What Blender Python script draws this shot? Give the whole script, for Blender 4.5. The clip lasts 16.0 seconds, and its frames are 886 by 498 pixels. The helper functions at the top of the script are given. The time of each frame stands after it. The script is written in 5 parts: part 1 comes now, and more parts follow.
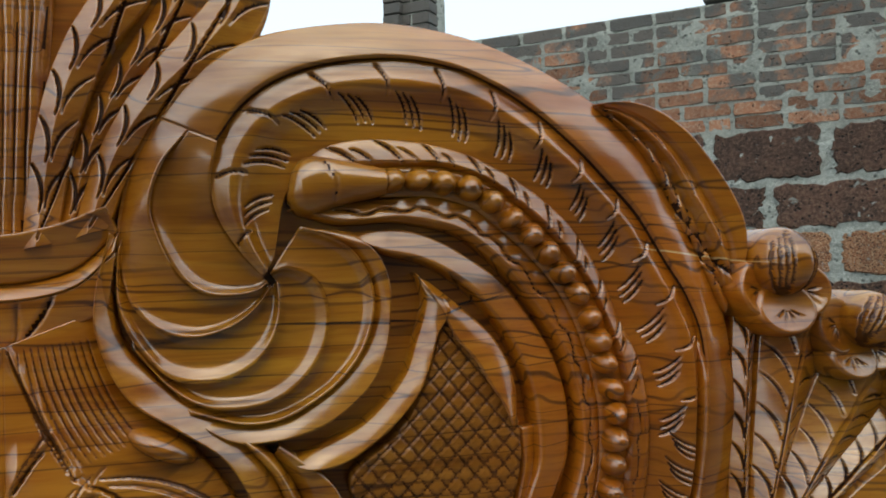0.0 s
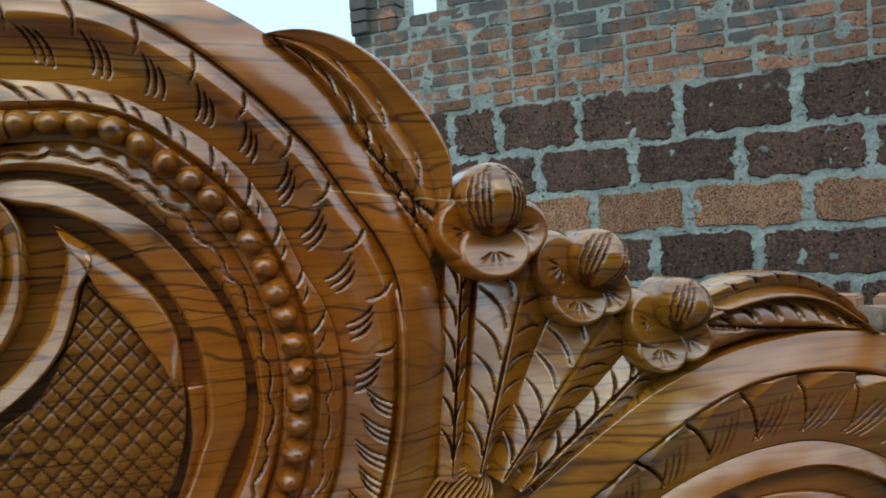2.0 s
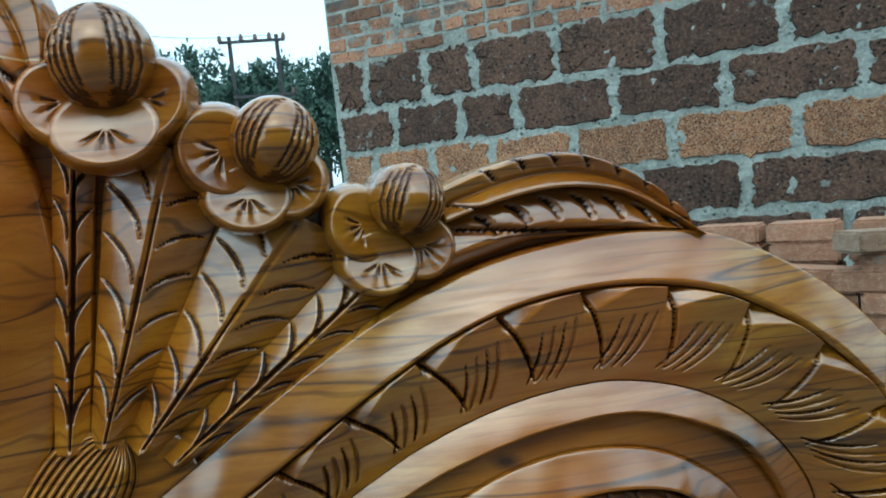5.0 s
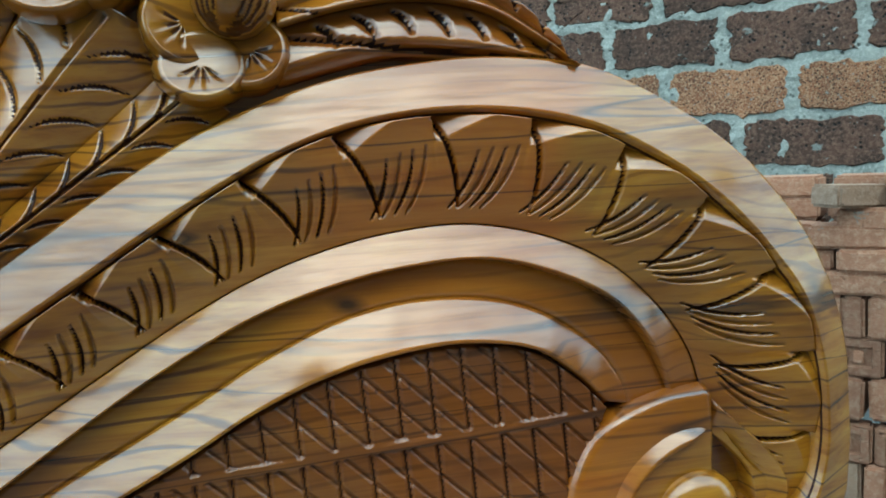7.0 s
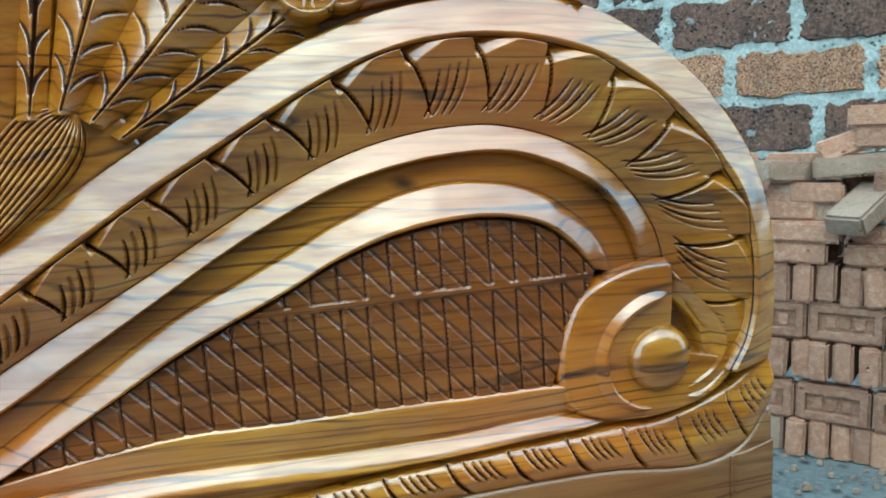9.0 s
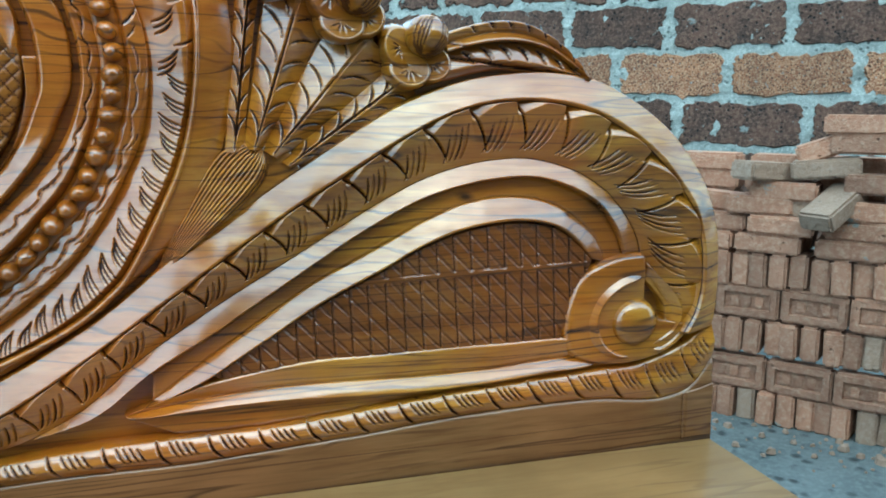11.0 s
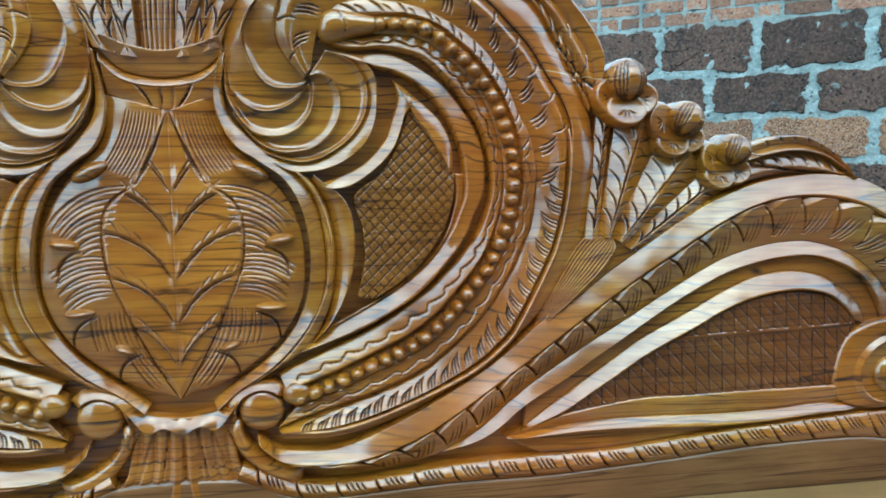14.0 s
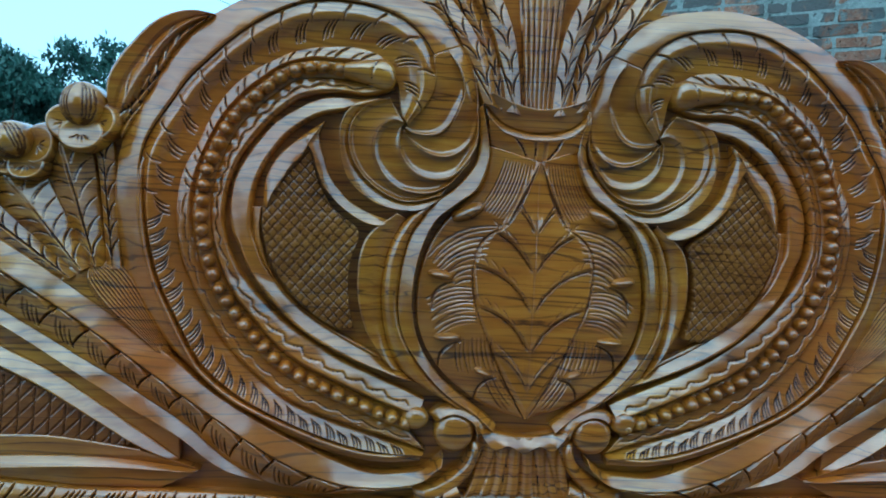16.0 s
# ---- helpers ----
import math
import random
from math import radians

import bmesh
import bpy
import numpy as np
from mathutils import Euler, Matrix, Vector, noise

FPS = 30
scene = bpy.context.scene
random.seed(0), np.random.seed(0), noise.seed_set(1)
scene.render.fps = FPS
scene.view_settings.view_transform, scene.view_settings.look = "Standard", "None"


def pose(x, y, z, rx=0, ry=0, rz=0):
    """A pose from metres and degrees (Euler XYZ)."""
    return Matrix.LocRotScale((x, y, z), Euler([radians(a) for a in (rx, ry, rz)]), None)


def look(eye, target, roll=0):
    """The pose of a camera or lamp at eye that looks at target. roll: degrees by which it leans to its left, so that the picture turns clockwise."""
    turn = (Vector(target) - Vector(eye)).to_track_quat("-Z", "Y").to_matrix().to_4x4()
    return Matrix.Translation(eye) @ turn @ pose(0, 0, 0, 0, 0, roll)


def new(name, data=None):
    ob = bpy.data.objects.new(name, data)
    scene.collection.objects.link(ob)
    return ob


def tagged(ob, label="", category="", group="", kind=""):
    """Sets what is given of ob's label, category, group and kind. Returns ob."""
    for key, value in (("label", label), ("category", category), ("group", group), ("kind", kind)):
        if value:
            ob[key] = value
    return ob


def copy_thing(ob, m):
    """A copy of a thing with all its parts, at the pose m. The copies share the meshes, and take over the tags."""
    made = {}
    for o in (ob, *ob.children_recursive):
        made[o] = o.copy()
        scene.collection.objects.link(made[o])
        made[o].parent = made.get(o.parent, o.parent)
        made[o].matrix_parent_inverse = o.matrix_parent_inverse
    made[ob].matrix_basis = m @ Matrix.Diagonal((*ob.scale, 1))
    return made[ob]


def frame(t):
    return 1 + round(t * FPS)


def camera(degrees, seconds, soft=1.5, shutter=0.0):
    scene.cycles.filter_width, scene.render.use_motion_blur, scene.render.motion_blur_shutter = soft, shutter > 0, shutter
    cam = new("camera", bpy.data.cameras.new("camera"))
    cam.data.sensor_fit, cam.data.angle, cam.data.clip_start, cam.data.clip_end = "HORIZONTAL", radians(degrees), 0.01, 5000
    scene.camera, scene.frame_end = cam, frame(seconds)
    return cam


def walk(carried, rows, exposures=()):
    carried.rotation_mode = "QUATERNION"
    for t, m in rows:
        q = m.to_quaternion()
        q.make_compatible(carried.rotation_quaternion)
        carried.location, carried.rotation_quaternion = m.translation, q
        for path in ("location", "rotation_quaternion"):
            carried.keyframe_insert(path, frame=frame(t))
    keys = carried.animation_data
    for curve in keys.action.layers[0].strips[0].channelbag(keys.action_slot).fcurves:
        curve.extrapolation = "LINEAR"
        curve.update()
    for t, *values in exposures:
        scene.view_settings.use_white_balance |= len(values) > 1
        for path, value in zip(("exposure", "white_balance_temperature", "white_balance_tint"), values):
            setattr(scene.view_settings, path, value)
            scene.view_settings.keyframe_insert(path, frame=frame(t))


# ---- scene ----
cam = camera(57.5, 16.0, soft=1.9)
METRES = 1.7
BASE = Matrix(((0.96562, 0.25913, 0.0208, 0.09679), (-0.25866, 0.96569, -0.02303, -0.4453), (-0.02605, 0.01686, 0.99952, -0.36975), (0, 0, 0, 1))) @ Matrix.Translation((0, 0, 1.25))
ROWS = [
    (0.0, 0.0, 0.0, 0.0, 0.0, 0.0, -0.0),
    (0.5, 0.0454, 0.0096, -0.0001, 2.37, -0.06, 0.66),
    (1.0, 0.0781, 0.0188, -0.0042, 1.15, -0.86, 1.88),
    (1.5, 0.0982, 0.0259, -0.0078, 0.16, -1.79, 2.76),
    (2.0, 0.1224, 0.0263, -0.0095, 0.81, -2.51, 2.01),
    (2.5, 0.1327, 0.0441, -0.0172, -0.66, -3.0, 3.54),
    (3.0, 0.1429, 0.0711, -0.0191, -5.02, -2.44, 5.04),
    (3.5, 0.1573, 0.0847, -0.0201, -0.94, -2.95, 4.3),
    (4.0, 0.1967, 0.098, -0.0252, 0.28, -4.29, 3.91),
    (4.5, 0.2149, 0.1077, -0.0309, 1.4, -5.18, 4.74),
    (7.0, 0.2695, 0.1354, -0.0835, 2.04, -8.36, 1.9),
    (7.5, 0.272, 0.1277, -0.0924, 0.02, -7.91, 1.4),
    (8.0, 0.2733, 0.1117, -0.1069, -0.9, -9.26, 1.36),
    (8.5, 0.2652, 0.0903, -0.1119, -0.88, -10.3, 0.85),
    (9.0, 0.2379, 0.0609, -0.1068, -1.93, -9.36, 0.21),
    (11.5, 0.1911, -0.1061, -0.0696, -1.57, -11.37, -1.98),
    (12.0, 0.1608, -0.1302, -0.0655, -1.33, -9.69, -0.82),
    (12.5, 0.122, -0.1533, -0.0612, -3.15, -9.19, 0.59),
    (13.0, 0.0807, -0.1792, -0.0622, -3.93, -9.25, 0.39),
    (13.5, 0.0661, -0.1944, -0.0544, 0.79, -7.78, -0.89),
    (14.0, 0.069, -0.2109, -0.0475, 5.36, -7.4, -0.83),
    (14.5, 0.0409, -0.2304, -0.0407, 7.6, -5.74, -1.15),
    (15.0, -0.0119, -0.2514, -0.0419, 6.95, -4.69, -2.39),
    (15.5, -0.0681, -0.2716, -0.0442, 7.8, -4.39, -3.38),
    (16.0, -0.1131, -0.2896, -0.0502, 9.22, -4.53, -4.38),
]
walk(cam, [(t, BASE @ pose(METRES * x, METRES * y, METRES * z, 90 + pitch, roll, yaw)) for t, x, y, z, yaw, pitch, roll in ROWS], [(0, 0.48, 7700, 8), (0.5, 0.38, 7300, 6), (1, 0.16, 7000, 4), (2, 0.37, 6600, -2), (2.5, 0.92, 6400, -7), (3, 0.98, 6250, -8), (3.5, 0.94, 6250, -8), (4, 1.04, 6250, -8), (4.5, 0.70, 6250, -8), (7, 1.09, 6250, -9), (9, 1.58, 5800, -11), (11.5, 1.38, 5600, -12), (14.5, 1.40, 5200, -14), (15.0, 1.20, 5150, -14), (15.5, 0.64, 5000, -16), (16, 0.57, 4600, -19)])

# ---- world, sun, exposure ----
world = bpy.data.worlds.new("sky")
scene.world = world
world.use_nodes = True
wn, wl = world.node_tree.nodes, world.node_tree.links
sky = wn.new("ShaderNodeTexSky")
sky.sky_type = 'NISHITA'
sky.sun_disc = False
sky.sun_elevation, sky.sun_rotation = radians(51), radians(185)
sky.air_density, sky.dust_density, sky.ozone_density = 1.2, 3.0, 1.0
# thin cloud over the whole sky
cloud = wn.new("ShaderNodeMix")
cloud.data_type = 'RGBA'
cloud.inputs[0].default_value = 0.65
cloud.inputs[7].default_value = (5.3, 7.0, 9.0, 1)
wl.new(sky.outputs[0], cloud.inputs[6])
wl.new(cloud.outputs[2], wn["Background"].inputs[0])
wn["Background"].inputs[1].default_value = 0.15
sun = new("sun", bpy.data.lights.new("sun", 'SUN'))
sun.data.energy, sun.data.angle, sun.data.color = 0.92, radians(112), (0.90, 0.96, 1.0)
sun.matrix_world = look((-0.3, -3.4, 4.4), (0, 0, 0))


# ---- materials ----
def material(name):
    m = bpy.data.materials.new(name)
    m.use_nodes = True
    return m, m.node_tree.nodes, m.node_tree.links, m.node_tree.nodes["Principled BSDF"]


def node(nodes, kind, **sets):
    n = nodes.new(kind)
    for key, value in sets.items():
        n.inputs[key].default_value = value
    return n


def ramp(nodes, links, source, stops):
    r = nodes.new("ShaderNodeValToRGB")
    while len(r.color_ramp.elements) < len(stops):
        r.color_ramp.elements.new(0.5)
    for e, (at, col) in zip(r.color_ramp.elements, stops):
        e.position, e.color = at, (*col, 1)
    links.new(source, r.inputs[0])
    return r.outputs[0]


def mix(nodes, links, fac, a, b, how='MIX'):
    m = nodes.new("ShaderNodeMix")
    m.data_type, m.blend_type = 'RGBA', how
    for sock, v in ((m.inputs[0], fac), (m.inputs[6], a), (m.inputs[7], b)):
        if isinstance(v, (int, float)):
            sock.default_value = v
        elif isinstance(v, tuple):
            sock.default_value = (*v, 1)
        else:
            links.new(v, sock)
    return m.outputs[2]


def stretched(nodes, links, scale):
    mp = nodes.new("ShaderNodeMapping")
    mp.inputs["Scale"].default_value = scale
    links.new(nodes.new("ShaderNodeNewGeometry").outputs["Position"], mp.inputs[0])
    return mp.outputs[0]


def bump(nodes, links, bsdf, height, strength, distance):
    b = node(nodes, "ShaderNodeBump", Strength=strength, Distance=distance)
    links.new(height, b.inputs["Height"])
    links.new(b.outputs[0], bsdf.inputs["Normal"])


def noise_tex(nodes, links, vec, scale, detail=4, rough=0.55, dist=0.0):
    n = node(nodes, "ShaderNodeTexNoise", Scale=scale, Detail=detail, Roughness=rough, Distortion=dist)
    links.new(vec, n.inputs["Vector"])
    return n.outputs[0]


def teak(name, pale, mid, deep, red, line, gloss=0.28, coat=1.0, marks=()):
    """Varnished wood with its grain running along x."""
    m, N, L, b = material(name)
    grain = noise_tex(N, L, stretched(N, L, (2.2, 9, 26)), 3.0, 6, 0.6, 0.5)
    fine = noise_tex(N, L, stretched(N, L, (5, 60, 150)), 3.0, 3, 0.6, 0.2)
    blot = noise_tex(N, L, stretched(N, L, (4, 4, 7)), 1.3, 3, 0.5, 0.3)
    # the boards glued side by side differ: redder heartwood and yellow sapwood
    wave = noise_tex(N, L, stretched(N, L, (3, 3, 4)), 1.0, 3, 0.55, 0.5)
    apart = N.new("ShaderNodeSeparateXYZ")
    L.new(N.new("ShaderNodeNewGeometry").outputs["Position"], apart.inputs[0])
    along = N.new("ShaderNodeMath")
    along.operation = 'ABSOLUTE'
    L.new(apart.outputs[0], along.inputs[0])
    shift = N.new("ShaderNodeMath")
    shift.operation = 'MULTIPLY_ADD'
    shift.inputs[1].default_value = 0.34
    L.new(wave, shift.inputs[0])
    L.new(along.outputs[0], shift.inputs[2])
    heart = ramp(N, L, shift.outputs[0], [(p + 0.17, (k,) * 3) for p, k in ((0.0, 0.55), (0.09, 0.45), (0.15, 0.15), (0.23, 0.4), (0.32, 0.74), (0.42, 0.80), (0.50, 0.25), (0.60, 0.05), (0.70, 0.6), (0.80, 0.6), (0.83, 0.1))])
    # long wavy growth lines that bend over the relief, strong in some boards and faint in others
    wave_tex = node(N, "ShaderNodeTexWave", Scale=30.0, Distortion=19.0, Detail=2.5, **{"Detail Scale": 0.55, "Detail Roughness": 0.5})
    wave_tex.wave_type, wave_tex.bands_direction = 'BANDS', 'Z'
    L.new(stretched(N, L, (0.16, 1.5, 1.0)), wave_tex.inputs["Vector"])
    figure = noise_tex(N, L, stretched(N, L, (0.45, 5, 20)), 2.2, 1, 0.4, 0.2)
    strong = noise_tex(N, L, stretched(N, L, (3.0, 3.0, 9.0)), 1.6, 3, 0.6, 0.4)
    col = ramp(N, L, grain, ((0.33, deep), (0.47, mid), (0.64, pale)))
    col = mix(N, L, heart, col, mix(N, L, grain, red, tuple(v * 1.7 for v in red)))
    col = mix(N, L, ramp(N, L, blot, ((0.42, (0, 0, 0)), (0.66, (1, 1, 1)))), col, mix(N, L, 0.62, col, deep))
    ring = ramp(N, L, wave_tex.outputs[1], ((0.86, (0, 0, 0)), (0.985, (0.9, 0.9, 0.9))))
    ring = mix(N, L, ramp(N, L, strong, ((0.42, (0.0, 0.0, 0.0)), (0.62, (1, 1, 1)))), (0, 0, 0), ring)
    col = mix(N, L, ring, col, mix(N, L, 0.55, deep, line))
    crisp = ramp(N, L, figure, ((0.486, (0, 0, 0)), (0.497, (0.9, 0.9, 0.9)), (0.505, (0, 0, 0))))
    col = mix(N, L, crisp, col, line)
    col = mix(N, L, ramp(N, L, fine, ((0.34, (0.32, 0.32, 0.32)), (0.50, (0, 0, 0)))), col, deep)
    # knots, a drying crack and a scratch: long ovals on the front
    for x, z, turn, half, thick, tone, soft in marks:
        mp = N.new("ShaderNodeMapping")
        mp.vector_type = 'TEXTURE'
        mp.inputs["Location"].default_value = (x, 0, z)
        mp.inputs["Rotation"].default_value = (0, turn, 0)
        mp.inputs["Scale"].default_value = (half, 1000, thick)
        L.new(N.new("ShaderNodeNewGeometry").outputs["Position"], mp.inputs[0])
        away = N.new("ShaderNodeVectorMath")
        away.operation = 'LENGTH'
        L.new(mp.outputs[0], away.inputs[0])
        ragged = N.new("ShaderNodeMath")
        ragged.operation = 'MULTIPLY_ADD'
        ragged.inputs[1].default_value = 0.5
        L.new(grain, ragged.inputs[0])
        L.new(away.outputs["Value"], ragged.inputs[2])
        half_way = N.new("ShaderNodeMath")
        half_way.operation = 'MULTIPLY'
        half_way.inputs[1].default_value = 0.5
        L.new(ragged.outputs[0], half_way.inputs[0])
        col = mix(N, L, ramp(N, L, half_way.outputs[0], ((0.55 - soft, (0.9, 0.9, 0.9)), (0.62, (0, 0, 0)))), col, tone)
    L.new(col, b.inputs["Base Color"])
    rg = ramp(N, L, grain, ((0.3, (gloss + 0.1,) * 3), (0.7, (gloss - 0.05,) * 3)))
    L.new(rg, b.inputs["Roughness"])
    b.inputs["Specular IOR Level"].default_value = 0.04
    # the varnish sinks into the open pores, so the shine is streaked along the grain
    sheen = mix(N, L, 0.5, grain, fine)
    L.new(ramp(N, L, sheen, ((0.38, (coat * 0.6,) * 3), (0.56, (coat,) * 3))), b.inputs["Coat Weight"])
    b.inputs["Coat Roughness"].default_value = 0.17
    b.inputs["Coat IOR"].default_value = 1.95
    bump(N, L, b, fine, 0.10, 0.0015)
    return m


KNOT = (0.035, 0.013, 0.005)
WOOD = teak("varnished_teak", (0.492, 0.240, 0.020), (0.362, 0.151, 0.010), (0.165, 0.051, 0.005), (0.320, 0.078, 0.005), (0.026, 0.009, 0.004), 0.42, 1.0,
            ((0.658, 0.657, 0.2, 0.012, 0.006, KNOT, 0.3), (0.793, 0.646, 0.5, 0.017, 0.007, KNOT, 0.35), (0.899, 0.645, 0.9, 0.013, 0.009, (0.09, 0.04, 0.012), 0.4), (0.221, 0.642, 0.0, 0.016, 0.010, KNOT, 0.35),
             (0.190, 0.845, 0.03, 0.062, 0.0011, KNOT, 0.1), (0.268, 0.853, -0.25, 0.030, 0.0009, KNOT, 0.1), (0.428, 0.880, 0.13, 0.055, 0.0008, (0.62, 0.42, 0.18), 0.1)))
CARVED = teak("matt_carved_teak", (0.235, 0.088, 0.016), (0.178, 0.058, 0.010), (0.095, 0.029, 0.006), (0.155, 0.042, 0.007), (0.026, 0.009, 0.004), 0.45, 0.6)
FIELD = teak("sanded_teak_field", (0.310, 0.142, 0.024), (0.230, 0.094, 0.013), (0.122, 0.042, 0.007), (0.205, 0.064, 0.008), (0.026, 0.009, 0.004), 0.55, 0.3)
# stain for the gouges, with the shade inside them put into the colour
CUT = teak("dark_stained_shaded_cut", (0.055, 0.020, 0.006), (0.04, 0.013, 0.004), (0.025, 0.008, 0.003), (0.03, 0.01, 0.003), (0.012, 0.005, 0.002), 0.5, 0.12)
# browner tone for shallow grooves: stain and painted shade together
STAIN_SHADE = teak("brown_stained_shaded_groove", (0.150, 0.060, 0.012), (0.115, 0.040, 0.008), (0.07, 0.022, 0.005), (0.10, 0.03, 0.006), (0.02, 0.008, 0.004), 0.45, 0.4)
DECK = teak("pale_plywood", (0.268, 0.160, 0.064), (0.228, 0.130, 0.048), (0.160, 0.086, 0.031), (0.232, 0.125, 0.046), (0.178, 0.098, 0.038), 0.35, 0.7)
RAIL = teak("dull_varnished_rail", (0.245, 0.128, 0.048), (0.192, 0.092, 0.032), (0.110, 0.046, 0.015), (0.175, 0.070, 0.024), (0.040, 0.016, 0.008), 0.5, 0.5)


def masonry(name, low, high, speck, pit_scale, pit, rough=0.9, tint=0.25, grey=None, grey_from=None, pits=0.48, fleck=0.0, smear=0.0, grit=70):
    """Rough porous block or brick; each piece differs a little in tone."""
    m, N, L, b = material(name)
    vec = stretched(N, L, (1, 1, 1))
    big = noise_tex(N, L, vec, 9, 5, 0.6)
    fine = noise_tex(N, L, vec, grit, 5, 0.7)
    vor = node(N, "ShaderNodeTexVoronoi", Scale=pit_scale)
    L.new(vec, vor.inputs["Vector"])
    info = N.new("ShaderNodeObjectInfo")
    col = ramp(N, L, big, ((0.3, low), (0.7, high)))
    col = mix(N, L, ramp(N, L, fine, ((0.45, (0, 0, 0)), (0.68, (0.8, 0.8, 0.8)))), col, speck)
    holes = ramp(N, L, vor.outputs["Distance"], ((0.16, (1, 1, 1)), (0.38, (0, 0, 0))))
    sel = noise_tex(N, L, vec, pit_scale * 0.45, 2)
    holes = mix(N, L, ramp(N, L, sel, ((pits, (0, 0, 0)), (pits + 0.1, (1, 1, 1)))), (0, 0, 0), holes)
    col = mix(N, L, holes, col, tuple(c * pit for c in low))
    if fleck:
        splash = noise_tex(N, L, vec, 38, 3, 0.7)
        col = mix(N, L, ramp(N, L, splash, ((fleck, (0, 0, 0)), (fleck + 0.05, (0.8, 0.8, 0.8)))), col, (0.26, 0.28, 0.26))
    if smear:
        daub = noise_tex(N, L, vec, 7, 6, 0.7, 0.3)
        col = mix(N, L, ramp(N, L, daub, ((smear, (0, 0, 0)), (smear + 0.03, (0.85, 0.85, 0.85)))), col, mix(N, L, fine, (0.10, 0.12, 0.11), (0.26, 0.29, 0.27)))
    hsv = N.new("ShaderNodeHueSaturation")
    val = ramp(N, L, info.outputs["Random"], ((0.0, (1 - tint,) * 3), (1.0, (1 + tint,) * 3)))
    L.new(val, hsv.inputs["Value"])
    L.new(col, hsv.inputs["Color"])
    out = hsv.outputs[0]
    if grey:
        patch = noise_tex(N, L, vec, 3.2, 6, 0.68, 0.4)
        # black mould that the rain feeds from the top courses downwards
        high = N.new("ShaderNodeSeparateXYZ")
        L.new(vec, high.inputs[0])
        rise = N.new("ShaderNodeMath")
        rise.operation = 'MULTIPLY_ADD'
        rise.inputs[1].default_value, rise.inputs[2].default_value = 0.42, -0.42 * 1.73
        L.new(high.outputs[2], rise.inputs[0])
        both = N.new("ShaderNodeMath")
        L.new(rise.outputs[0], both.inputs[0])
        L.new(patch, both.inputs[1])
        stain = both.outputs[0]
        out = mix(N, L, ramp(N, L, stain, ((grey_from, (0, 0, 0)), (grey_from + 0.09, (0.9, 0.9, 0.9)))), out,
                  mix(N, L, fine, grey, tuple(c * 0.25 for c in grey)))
    L.new(out, b.inputs["Base Color"])
    b.inputs["Roughness"].default_value = rough
    h = mix(N, L, 0.5, fine, big)
    bump(N, L, b, mix(N, L, holes, h, (0, 0, 0)), 0.9, 0.012)
    return m


LATERITE = masonry("dark_laterite", (0.022, 0.012, 0.008), (0.090, 0.044, 0.028), (0.180, 0.105, 0.072), 50, 0.03, fleck=0.67, pits=0.44, smear=0.63)
ORANGE = masonry("ochre_laterite", (0.135, 0.050, 0.024), (0.330, 0.140, 0.066), (0.600, 0.400, 0.240), 88, 0.05, pits=0.18, fleck=0.64, grit=120)
MORTAR = masonry("cement_mortar", (0.215, 0.246, 0.226), (0.350, 0.382, 0.350), (0.490, 0.520, 0.478), 38, 0.4)
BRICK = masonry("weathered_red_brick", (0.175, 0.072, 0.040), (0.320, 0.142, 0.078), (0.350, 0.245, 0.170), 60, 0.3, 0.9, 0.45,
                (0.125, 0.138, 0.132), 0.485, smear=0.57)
NEWBRICK = masonry("stacked_clay_brick", (0.235, 0.108, 0.060), (0.345, 0.172, 0.102), (0.410, 0.260, 0.172), 60, 0.6, 0.8, 0.28, pits=0.62, smear=0.645)
DUSTY = masonry("dusty_clay_brick", (0.215, 0.138, 0.090), (0.300, 0.198, 0.132), (0.330, 0.240, 0.176), 60, 0.6, 0.8, 0.15, pits=0.62)
OLD_MORTAR = masonry("old_grey_mortar", (0.15, 0.168, 0.152), (0.32, 0.345, 0.312), (0.36, 0.378, 0.335), 38, 0.5)
DIRT = masonry("cement_dust_ground", (0.055, 0.066, 0.064), (0.098, 0.110, 0.106), (0.135, 0.148, 0.142), 22, 0.35, 0.95)


def plain(name, colour, rough, metal=0.0):
    m, N, L, b = material(name)
    n = noise_tex(N, L, stretched(N, L, (1, 1, 1)), 14, 4)
    L.new(ramp(N, L, n, ((0.3, tuple(c * 0.6 for c in colour)), (0.7, colour))), b.inputs["Base Color"])
    b.inputs["Roughness"].default_value, b.inputs["Metallic"].default_value = rough, metal
    return m


PLASTER = plain("brown_plaster", (0.15, 0.105, 0.072), 0.9)
LEAF = plain("dark_foliage", (0.034, 0.085, 0.060), 0.6)
BARK = plain("bark", (0.09, 0.07, 0.05), 0.9)
STEEL = plain("weathered_steel", (0.035, 0.035, 0.04), 0.7, 0.0)
CERAMIC = plain("brown_insulator", (0.10, 0.05, 0.04), 0.3)
CABLE = plain("black_cable", (0.02, 0.02, 0.02), 0.6)


# ---- building helpers ----
def link(name, verts, faces, mats, parent=None, smooth=True, slots=None, label=""):
    me = bpy.data.meshes.new(name)
    me.from_pydata(verts, [], faces)
    for m in (mats if isinstance(mats, (list, tuple)) else [mats]):
        me.materials.append(m)
    if smooth:
        me.polygons.foreach_set("use_smooth", [True] * len(me.polygons))
    if slots is not None:
        me.polygons.foreach_set("material_index", slots)
    me.update()
    ob = new(name, me)
    ob.parent = parent
    if label:
        ob["label"] = label
    return ob


